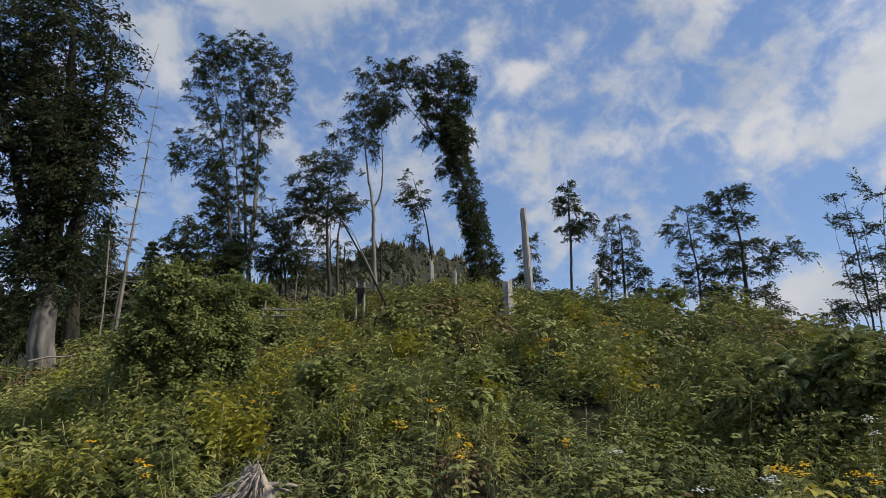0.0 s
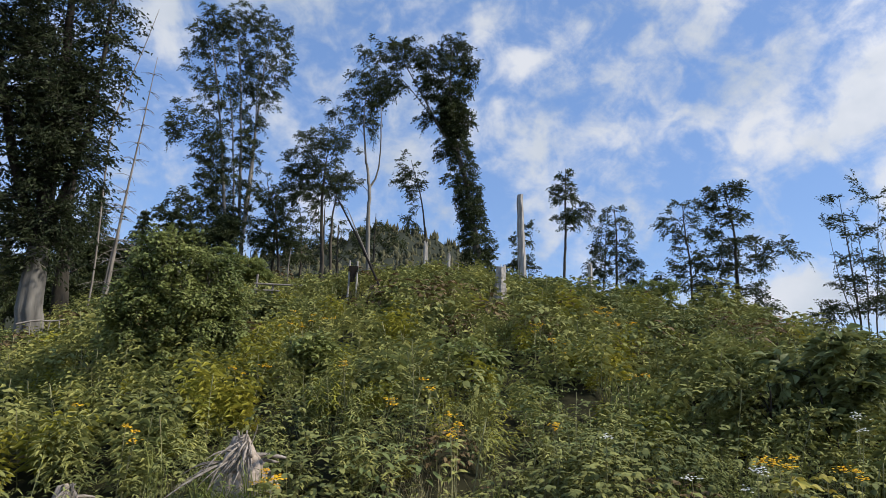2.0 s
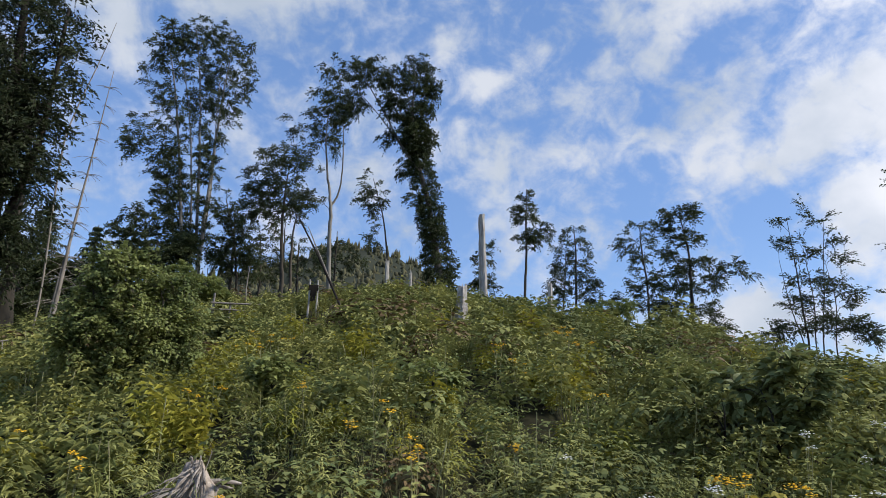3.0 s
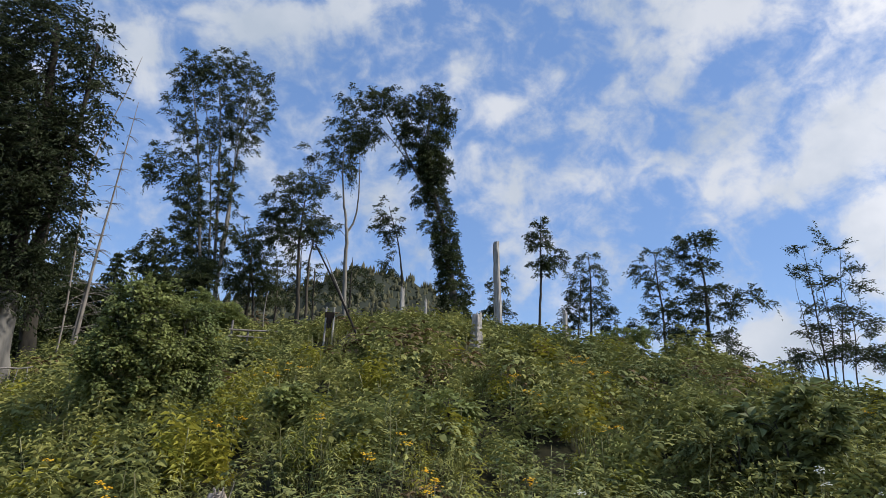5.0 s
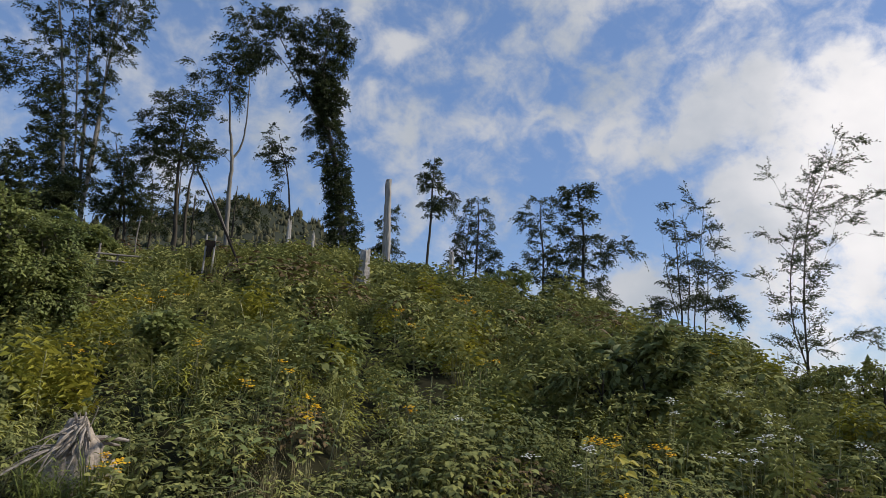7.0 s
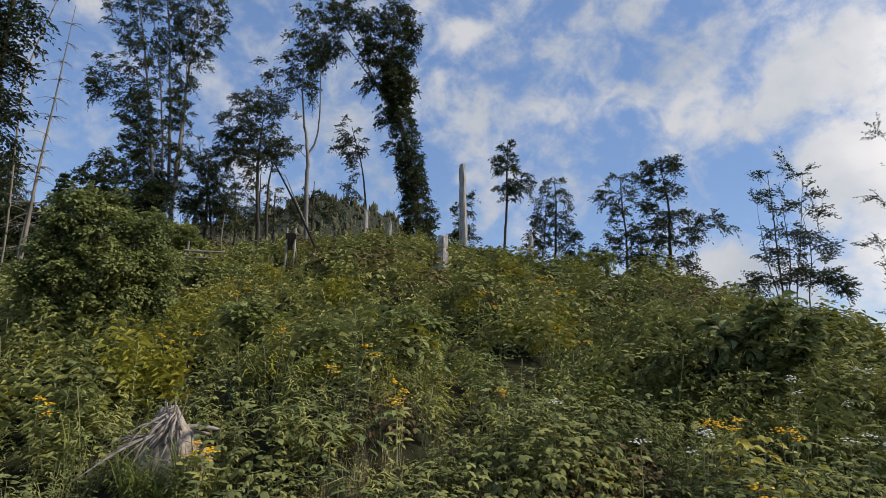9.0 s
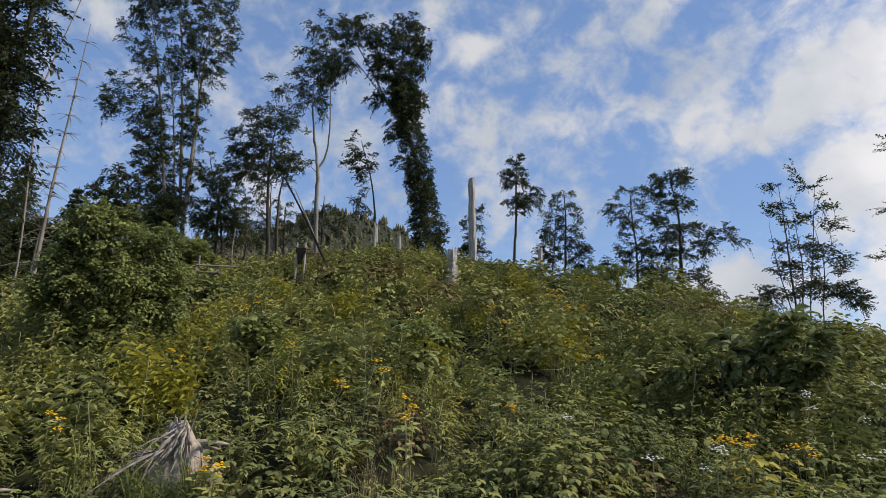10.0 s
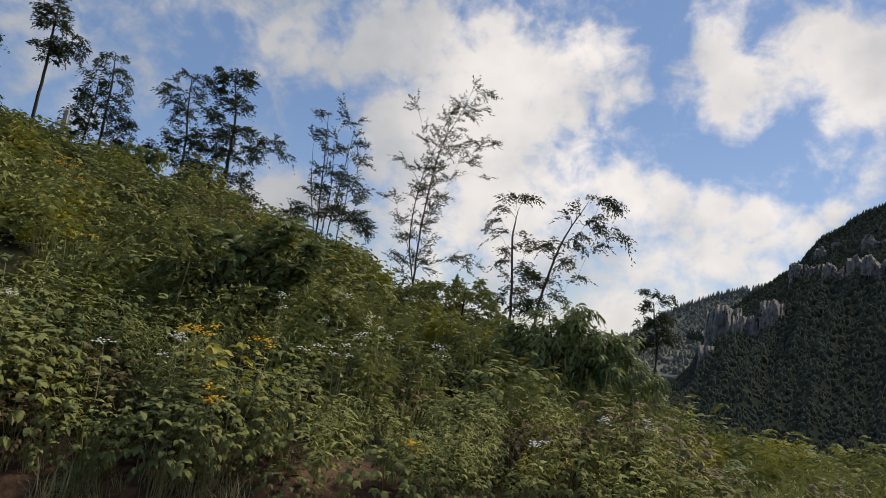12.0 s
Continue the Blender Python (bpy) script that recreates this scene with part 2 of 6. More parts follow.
BERRY_LEAF = material("bramble_leaf", (0.305, 0.302, 0.098), (0.100, 0.118, 0.047), 4.0, 0.75, 0, 2, 0.2, 0.18, spec=0.05)
HERB_LEAF = material("herb_leaf", (0.372, 0.358, 0.108), (0.165, 0.188, 0.062), 4.0, 0.75, 0, 2, 0.18, 0.16)
GRASS = material("grass_blade", (0.27, 0.26, 0.075), (0.16, 0.185, 0.045), 1.0, 0.6, 0, 2, 0.3, 0.3)
FERN_LEAF = material("fern_frond", (0.215, 0.245, 0.082), (0.085, 0.112, 0.042), 4.0, 0.7, 0, 2, 0.3, 0.2)
DRY_GRASS = material("dry_grass_blade", (0.40, 0.33, 0.19), (0.26, 0.24, 0.11), 3.0, 0.7, 0, 2, 0.3, 0.15)
STALK = material("dry_stalk", (0.34, 0.31, 0.16), (0.20, 0.20, 0.09), 3.0, 0.7, 0, 2, 0.3, 0.1)
BROWN_LEAF = material("withered_leaf", (0.20, 0.135, 0.065), (0.115, 0.085, 0.04), 2.0, 0.7, 0, 2, 0.3, 0.2)
YELLOW = material("yellow_petal", (0.85, 0.54, 0.03), (0.74, 0.40, 0.02), 20, 0.6, 0, 2, 0.2, 0.3)
BROAD_LEAF = material("broad_yellow_leaf", (0.42, 0.33, 0.06), (0.30, 0.29, 0.06), 6, 0.6, 0, 2, 0.25, 0.3)
LIME_LEAF = material("yellowing_leaf", (0.34, 0.30, 0.04), (0.26, 0.26, 0.04), 3, 0.6, 0, 2, 0.2, 0.3)
WHITE = material("white_petal", (0.75, 0.74, 0.68), (0.62, 0.62, 0.55), 20, 0.6, 0, 2, 0.1, 0.3)
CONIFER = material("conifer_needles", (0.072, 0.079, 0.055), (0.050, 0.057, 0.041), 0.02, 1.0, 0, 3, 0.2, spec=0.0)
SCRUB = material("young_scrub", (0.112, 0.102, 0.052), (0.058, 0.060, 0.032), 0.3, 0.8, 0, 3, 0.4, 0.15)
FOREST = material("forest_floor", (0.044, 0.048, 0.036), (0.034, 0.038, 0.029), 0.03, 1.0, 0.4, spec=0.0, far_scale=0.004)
# darker copy of FOREST, with the shade between near trees in its colour
SHADE_TONED_FLOOR = material("shade_toned_forest_floor", (0.030, 0.034, 0.025), (0.022, 0.026, 0.019), 0.03, 1.0, 0.4, spec=0.0, far_scale=0.004)
# distance haze is put into this wood's colour, far paler than CONIFER
HAZED_WOOD = material("haze_paled_wood", (0.200, 0.200, 0.165), (0.150, 0.155, 0.125), 0.01, 1.0, 0, 3, 0.1, spec=0.0)
ROCK = material("pale_limestone", (0.29, 0.265, 0.235), (0.095, 0.088, 0.08), 0.14, 0.9, 1.0, far_scale=0.02)

# ---- mesh tools ----
rng = np.random.default_rng(7)


def mesh_of(name, verts, faces, mat, smooth=False):
    me = bpy.data.meshes.new(name)
    verts, faces = np.asarray(verts, np.float32), np.asarray(faces, np.int32)
    me.vertices.add(len(verts))
    me.vertices.foreach_set("co", verts.ravel())
    n, k = faces.shape
    me.loops.add(n * k)
    me.loops.foreach_set("vertex_index", faces.ravel())
    me.polygons.add(n)
    me.polygons.foreach_set("loop_start", np.arange(0, n * k, k, dtype=np.int32))
    me.polygons.foreach_set("loop_total", np.full(n, k, np.int32))
    me.polygons.foreach_set("use_smooth", np.full(n, smooth))
    me.update(calc_edges=True)
    me.materials.append(mat)
    return me


def join(parts):
    V, F, n = [], [], 0
    for v, f in parts:
        V.append(v)
        F.append(np.asarray(f) + n)
        n += len(v)
    return np.concatenate(V), np.concatenate(F)


def part(name, vf, mat, parent, label="", smooth=False):
    ob = new(name, mesh_of(name, *vf, mat, smooth))
    ob.parent = parent
    return tagged(ob, label)


def thing(name, x, y, z, label, category, group="", turn=0.0):
    ob = new(name)
    ob.empty_display_size = 0.2
    ob.matrix_world = pose(x, y, z, 0, 0, turn)
    return tagged(ob, label, category, group)


def unit(v):
    return v / np.maximum(np.linalg.norm(v, axis=-1, keepdims=True), 1e-9)


def tube(points, radii, sides=7, uneven=0.0, closed=True):
    """A tapered stem along a line of points, with a lumpy section if uneven."""
    P, R = np.asarray(points, float), np.asarray(radii, float)
    T = unit(np.gradient(P, axis=0))
    ref = np.where(np.abs(T[:, :1]) > 0.8, [[0, 1, 0]], [[1, 0, 0]])
    A = unit(np.cross(T, ref))
    B = np.cross(T, A)
    ang = np.linspace(0, 2 * np.pi, sides, endpoint=False)
    lump = 1 + uneven * (rng.random(sides) - 0.5)[None, :] + 0.4 * uneven * (rng.random((len(P), sides)) - 0.5)
    V = P[:, None] + R[:, None, None] * lump[..., None] * (np.cos(ang)[None, :, None] * A[:, None] + np.sin(ang)[None, :, None] * B[:, None])
    V = V.reshape(-1, 3)
    i, j = np.meshgrid(np.arange(len(P) - 1), np.arange(sides), indexing="ij")
    a, b = i * sides + j, i * sides + (j + 1) % sides
    F = np.stack([a, b, b + sides, a, b + sides, a + sides], -1).reshape(-1, 3)
    if closed:
        top = len(V)
        V = np.vstack([V, P[-1:]])
        k = (len(P) - 1) * sides + np.arange(sides)
        F = np.vstack([F, np.stack([k, np.roll(k, -1), np.full(sides, top)], -1)])
    return V, F


def curve(points, n):
    """n points of a smooth line through the given ones (Catmull-Rom)."""
    P = np.asarray(points, float)
    if len(P) < 3:
        return P[0] + np.linspace(0, 1, n)[:, None] * (P[-1] - P[0])
    Q = np.vstack([2 * P[0] - P[1], P, 2 * P[-1] - P[-2]])
    t = np.linspace(0, len(P) - 1 - 1e-6, n)
    i, u = t.astype(int), (t % 1)[:, None]
    a, b, c, d = Q[i], Q[i + 1], Q[i + 2], Q[i + 3]
    return 0.5 * (2 * b + (c - a) * u + (2 * a - 5 * b + 4 * c - d) * u**2 + (3 * b - a - 3 * c + d) * u**3)


def leaves(P, D, length, width, droop=0.25, fold=0.3, rich=True, tumble=0.45):
    """Leaf blades at P that point along D: folded at the midrib, tip hanging; rich 2: a full oval, 1: a plain oval of four faces, 0: two faces."""
    n = len(P)
    length, width = np.broadcast_to(length, n)[:, None], np.broadcast_to(width, n)[:, None]
    D = unit(D)
    side = unit(np.cross(D, np.array([0, 0, 1.0]) + rng.normal(0, tumble, (n, 3))))
    up = np.cross(side, D)
    if rich == 2:
        rows = [P]
        for s, w in ((0.18, 0.62), (0.45, 1.0), (0.75, 0.6)):
            mid = P + D * length * s - up * length * droop * s * s
            rows += [mid - side * width * 0.5 * w + up * width * fold * w, mid, mid + side * width * 0.5 * w + up * width * fold * w]
        V = np.stack(rows + [P + D * length - up * length * droop], 1)
        f = np.array([[0, 2, 1], [0, 3, 2], [1, 2, 5], [1, 5, 4], [2, 3, 6], [2, 6, 5], [4, 5, 8], [4, 8, 7], [5, 6, 9], [5, 9, 8], [7, 8, 10], [8, 9, 10]])
    elif rich:
        rows = [P]
        for t, w in ((0.28, 0.95), (0.64, 0.85)):
            mid = P + D * length * t - up * length * droop * t * t
            rows += [mid - side * width * 0.5 * w + up * width * fold * w, mid + side * width * 0.5 * w + up * width * fold * w]
        V = np.stack(rows + [P + D * length - up * length * droop], 1)
        f = np.array([[0, 2, 1], [1, 2, 4], [1, 4, 3], [3, 4, 5]])
    else:
        V = np.stack([P, P + D * length * 0.5 - side * width * 0.5 + up * width * fold, P + D * length * 0.5 + side * width * 0.5 + up * width * fold,
                      P + D * length - up * length * droop], 1)
        f = np.array([[0, 3, 1], [0, 2, 3]])
    k = V.shape[1]
    F = (f[None] + (np.arange(n) * k)[:, None, None]).reshape(-1, 3)
    return V.reshape(-1, 3), F


def scattered(proto, spots, turns, sizes, tilt=0.12):
    """One mesh out of copies of a small plant (verts, faces), set at spots."""
    V0, F0 = proto
    n, k = len(spots), len(V0)
    c, s = np.cos(turns), np.sin(turns)
    R = np.zeros((n, 3, 3))
    R[:, 0, 0], R[:, 0, 1], R[:, 1, 0], R[:, 1, 1], R[:, 2, 2] = c, -s, s, c, 1
    R[:, 0, 2], R[:, 1, 2] = rng.normal(0, tilt, n), rng.normal(0, tilt, n)
    V = np.einsum("nij,kj->nki", R, V0) * sizes[:, None, None] + spots[:, None]
    F = F0[None] + (np.arange(n) * k)[:, None, None]
    return V.reshape(-1, 3).astype(np.float32), F.reshape(-1, 3)


# ---- the lie of the land ----
BEAR = [-180, -120, -95, -82, -74, -70, -67, -62, -57, -52, -44, -41, -36, -30, -25, -20, -16, -11, -8, -3, 1, 9, 18, 28, 33, 36, 50, 70, 100, 180]
RISE = [0, -6, -7.5, -8.2, -8.9, -8.7, -6.9, -4.3, -3.2, -2.4, 0.0, 1.1, 3.6, 5.0, 6.6, 6.9, 7.4, 8.5, 8.7, 9.3, 9.2, 7.6, 6.2, 3.8, 1.2, 0.6, 0, -1, 0, 0]   # height of the crest, degrees
CREST_B, CREST_D = [-180, -90, -75, -60, -45, -30, 20, 40, 90, 180], [12, 13, 13, 13, 15.5, 17, 18, 17, 16, 12]
BEYOND_B, BEYOND_K = [-180, -90, -60, -45, -35, -25, -10, 0, 6, 25, 32, 60, 180], [0, -0.28, -0.32, -0.27, -0.2, -0.06, 0.03, 0.12, 0.2, 0.2, 0.08, 0.05, 0]
EYE = 1.65


# small clearings: x, y, radius
GLADES = [(-1.44, 5.2, 0.26), (-2.80, 5.25, 0.25), (-2.60, 4.95, 0.22), (-1.18, 14.55, 0.38), (-1.24, 15.25, 0.38), (-1.30, 15.95, 0.38), (-1.35, 16.65, 0.38), (-1.40, 17.24, 0.38),
          (1.42, 13.53, 0.35), (1.49, 14.22, 0.42), (1.57, 14.92, 0.45), (4.00, 15.91, 0.35), (4.19, 16.68, 0.40), (-1.94, 14.47, 0.35), (-2.04, 15.16, 0.40), (-2.13, 15.86, 0.40), (-3.68, 14.54, 0.25), (-3.88, 15.32, 0.40), (-4.27, 14.90, 0.25), (-3.35, 15.13, 0.25)]


def bumps(x, y):
    return (0.10 * np.sin(0.9 * x + 1.3 * y) + 0.08 * np.sin(1.7 * x - 0.8 * y + 1) + 0.05 * np.sin(3.1 * x + 2.2 * y + 2) + 0.04 * np.sin(2.6 * y - 3.7 * x))


def bank_foot(b):
    """Distance at which the bank begins, by bearing."""
    return np.interp(b, [-180, -95, -72, -58, -50, -43, -30, 0, 30, 60, 180], [8, 5.6, 5.2, 4.75, 4.5, 4.65, 4.3, 3.75, 4.3, 7, 8])


def land(x, y):
    """Height of the ground: a flat roadside, a short bank, a slope up to its crest and what lies behind."""
    x, y = np.asarray(x, float), np.asarray(y, float)
    d, b = np.hypot(x, y), np.degrees(np.arctan2(-x, y))
    foot = bank_foot(b)
    crest = np.maximum(np.interp(b, CREST_B, CREST_D), foot + 1)
    ahead = np.interp(np.abs(b), [95, 130], [1, 0])
    top = (EYE + crest * np.tan(np.radians(np.interp(b, BEAR, RISE)))) * ahead
    s = np.clip((d - foot) / (crest - foot), 0, 1)
    step = 0.22 * ahead * np.clip((d - foot + 0.25) / 0.5, 0, 1)
    z = step + (top - 0.22 * ahead) * s * (1.12 - 0.12 * s)
    out = np.maximum(d - crest, 0)
    k = np.interp(b, BEYOND_B, BEYOND_K)
    z = z + k * np.minimum(out, 16) + 0.25 * k * np.clip(out - 16, 0, 60) - 70 * ahead * np.clip((out - 40) / 300, 0, 1)
    return z + bumps(x, y) * np.clip((d - foot) / 2, 0, 1) * np.where(out > 60, 0, 1)


def spot(bearing, distance):
    return -distance * np.sin(np.radians(bearing)), distance * np.cos(np.radians(bearing))


def build_ground():
    rings = np.concatenate([[0.0], np.linspace(0.8, 22, 64), np.geomspace(22.5, 4500, 44)])
    turns = np.radians(np.linspace(-180, 180, 271)[:-1])
    r, a = np.meshgrid(rings, turns, indexing="ij")
    x, y = -r * np.sin(a), r * np.cos(a)
    V = np.stack([x, y, land(x, y)], -1).reshape(-1, 3)
    m = len(turns)
    i, j = np.meshgrid(np.arange(len(rings) - 1), np.arange(m), indexing="ij")
    p, q = i * m + j, i * m + (j + 1) % m
    F = np.stack([p, p + m, q + m, q], -1).reshape(-1, 4)
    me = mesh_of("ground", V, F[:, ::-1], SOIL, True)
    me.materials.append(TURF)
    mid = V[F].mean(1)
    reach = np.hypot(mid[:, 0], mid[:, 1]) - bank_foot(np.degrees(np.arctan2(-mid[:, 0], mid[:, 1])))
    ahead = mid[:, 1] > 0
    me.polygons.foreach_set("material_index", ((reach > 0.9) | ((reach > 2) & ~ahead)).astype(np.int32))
    ob = new("ground", me)
    tagged(ob, "dark earth under thick herbs on a rising bank, toned for shade", "ground", kind="structure")


build_ground()

# ---- trees ----
def bough_tubes(paths, radii, sides=4):
    """Many thin tapered boughs of equal point count at once."""
    P, R = np.asarray(paths), np.asarray(radii)
    n, m = P.shape[:2]
    T = unit(np.gradient(P, axis=1))
    A = unit(np.cross(T, [0.31, 0.17, 0.93]))
    B = np.cross(T, A)
    taper = np.linspace(1, 0.4, m)[None, :, None, None] * R[:, None, None, None]
    ang = np.linspace(0, 2 * np.pi, sides, endpoint=False)
    V = P[:, :, None] + taper * (np.cos(ang)[None, None, :, None] * A[:, :, None] + np.sin(ang)[None, None, :, None] * B[:, :, None])
    i, j = np.meshgrid(np.arange(m - 1), np.arange(sides), indexing="ij")
    a, b = i * sides + j, i * sides + (j + 1) % sides
    f = np.stack([a, b, b + sides, a, b + sides, a + sides], -1).reshape(-1, 3)
    return V.reshape(-1, 3), (f[None] + (np.arange(n) * m * sides)[:, None, None]).reshape(-1, 3)


def crown_targets(lobes, ground, per_area, dens):
    """Ends of boughs, spread through the crown's masses."""
    out = []
    for cx, cz, rx, rz, dn in lobes:
        n = max(2, int(dens * dn * per_area * rx * rz + rng.random()))
        e = unit(rng.normal(0, 1, (n, 3))) * rng.random((n, 1)) ** 0.4 * 0.97
        out.append(np.array([cx, 0, cz - ground]) + e * [rx, max(rx, 0.2) * 0.9, rz])
    return np.concatenate(out)


def broadleaf(x, y, stems, lobes, label, seed, leaf=0.1, dens=1.0, bark=BARK, name="tree", leaf_mat=None, sway=(-0.2, 0, -0.12), category="tree",
              spray=None, per_area=None, girth=0.72, rich=False, flat=0.45, more=(), flutes=0, slim=0.38, hang=0.45, clad=0):
    """A tree on the land at x, y: stems as lines of (across, height, radius), crown masses as (across, height, half width, half height, density).
    Boughs grow from the stems to the masses one after another, each from the nearest wood; every bough ends in a leafy spray."""
    global rng
    rng = np.random.default_rng(seed)
    leaf, dens = leaf * 0.8, dens * (1.2 if category == "tree" else 1.0)
    lobes = lobes + list(more)
    bulk = sum(l[2] * l[3] for l in lobes)
    spray = spray or min(0.62, max(0.34, 0.28 + 0.085 * math.sqrt(bulk)))
    per_area = per_area or 9.0 / spray**2
    turn = math.degrees(math.atan2(y, x)) - 90
    ground = float(land(x, y))
    top = thing(name, x, y, ground, label, category, turn=turn)
    wood = TWIG if bark is BARK else bark
    nodes = []
    for k, st in enumerate(stems):
        pts = np.array([(s[0], 0.15 * math.sin(3 * s[1] + k) * (i > 0) + 0.12 * k * (i == 0), s[1] - ground) for i, s in enumerate(st)])
        rad = np.array([s[2] for s in st]) * girth
        if (k == 0 or pts[0, 2] < max(1.2, stems[0][0][1] - ground + 0.5)) and pts[0, 2] > -0.2:
            pts = np.vstack([[pts[0, 0] + 0.1 * (k > 0), pts[0, 1], -0.2], pts])
            rad = np.concatenate([[rad[0] * 1.12], rad])
        line = curve(pts, 5 * len(pts))
        radii = np.interp(np.linspace(0, len(rad) - 1, len(line)), np.arange(len(rad)), rad)
        line = line + rng.normal(0, 0.22, line.shape) * np.minimum(radii, 0.06)[:, None] * [1, 1, 0.2]
        wood_line = tube(line, radii, 9, 0.22)
        if flutes and k == 0:
            # deep folds that run up from the roots
            V, F = tube(line, radii, 40, 0.05)
            turn_of = np.tile(np.arange(40) * 2 * np.pi / 40, len(line))
            high = np.repeat(np.linspace(0, 1, len(line)), 40)
            fold = np.abs(np.sin(turn_of * flutes / 2 + 0.25 * np.sin(4 * high))) - 0.55
            V[:-1] += (V[:-1] - np.repeat(line, 40, axis=0)) * (0.36 * fold * (1.25 - high))[:, None]
            wood_line = (V, F)
        if k == 0:
            clad_line = line
        part("trunk" if k == 0 else "stem", wood_line, TWIG if flutes and k else bark, top, smooth=True)
        nodes.append(np.column_stack([line, radii])[len(line) // 5:])
    nodes = np.concatenate(nodes)
    goals = crown_targets(lobes, ground, per_area, dens)
    if clad:
        # short shoots all round the first stem, wider at its foot
        t = np.sort(rng.uniform(0.10, 0.86, clad))
        axis = clad_line[(t * (len(clad_line) - 1)).astype(int)]
        wide = np.interp(t, [0.1, 0.2, 0.35, 0.7, 0.86], [0.80, 0.55, 0.42, 0.40, 0.30]) * rng.uniform(0.45, 1.0, clad)
        a = rng.uniform(0, 6.28, clad)
        goals = np.vstack([goals, axis + np.column_stack([wide * np.cos(a), wide * np.sin(a), rng.uniform(0.0, 0.35, clad)])])
    gap = np.min(np.linalg.norm(goals[:, None] - nodes[None, ::2, :3], axis=-1), axis=1)
    paths, radii, sprays = [], [], []
    for g in goals[np.argsort(gap)]:
        d = np.linalg.norm(nodes[:, :3] - g, axis=1)
        rise = nodes[:, 2] - g[2] + 0.75 * d
        i = np.argmin(d + 1.2 * np.maximum(rise, 0) + 0.02 * (nodes[:, 3] < 0.008))
        root, r, far = nodes[i, :3], nodes[i, 3], d[i]
        bend = root + (g - root) * 0.55 + np.array([0, 0, 0.16 * far]) + rng.normal(0, 0.05 * far, 3)
        path = curve([root, bend, g], 6)
        r = min(r * 0.65, 0.006 + 0.013 * far)
        paths.append(path)
        radii.append(max(r, 0.004))
        new_nodes = np.column_stack([path[2:5], np.linspace(r * 0.9, r * 0.6, 3)])
        nodes = np.vstack([nodes, new_nodes])
        w = unit(g - bend)
        sprays.append((g - w * min(spray, far) * 0.5, w))
    order = np.argsort(radii)[::-1]
    for i in order[:14]:
        part("branch", tube(paths[i], np.linspace(radii[i], radii[i] * 0.4, 6), 5), wood, top)
    tw = [bough_tubes([paths[i][[0, 2, 3, 5]] for i in order[14:]], [radii[i] for i in order[14:]], 3)] if len(order) > 14 else []
    # sprays: a main twig with side twigs, leaves in two ranks along each
    c, w = np.array([s[0] for s in sprays]), np.array([s[1] for s in sprays])
    n = len(c)
    side = unit(np.cross(w, [0, 0, 1.0]) + rng.normal(0, 0.25, (n, 3)))
    P, D, lines = [], [], []
    for k, (at, ang, ln) in enumerate(((0.0, 0.0, 1.15), (0.1, 0.75, 0.6), (0.15, -0.75, 0.6), (0.4, 0.6, 0.55), (0.45, -0.6, 0.5))):
        start = c + w * spray * at
        d = unit(w * math.cos(ang) + side * math.sin(ang) + rng.normal(0, 0.22, (n, 3)) + np.array(sway) * 0.6)
        ln = spray * ln * rng.uniform(0.7, 1.25, (n, 1))
        end = start + d * ln - np.array([0, 0, hang]) * ln
        mid = start + d * ln * 0.55 + [0, 0, 0.06] * ln
        lines.append(np.stack([start, mid, end], 1))
        m = 13 if k == 0 else 9
        t = np.linspace(0.12, 1.0, m)[None, :, None]
        L = (1 - t) ** 2 * start[:, None] + 2 * t * (1 - t) * mid[:, None] + t**2 * end[:, None]
        flip = np.where(np.arange(m) % 2 == 0, 1.0, -1.0)[None, :, None]
        across = unit(np.cross(d, [0, 0, 1.0]))[:, None] * flip
        P.append((L + rng.normal(0, leaf * 0.35, L.shape)).reshape(-1, 3))
        D.append((d[:, None] * 0.9 + across * 0.65 + rng.normal(0, 0.5 * flat, L.shape) + np.array(sway)).reshape(-1, 3))
    tw.append(bough_tubes(np.concatenate([l[:, [0, 2]] for l in lines[1:]] ), np.full(4 * n, 0.0035), 3))
    tw.append(bough_tubes(lines[0], np.full(n, 0.004), 3))
    tagged(part("twig_spray", join(tw), TWIG, top), kind="stuff")
    P, D = np.concatenate(P), np.concatenate(D)
    size = leaf * rng.uniform(0.75, 1.45, len(P))
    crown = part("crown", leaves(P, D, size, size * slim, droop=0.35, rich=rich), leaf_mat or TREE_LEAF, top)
    tagged(crown, kind="stuff")
    return top


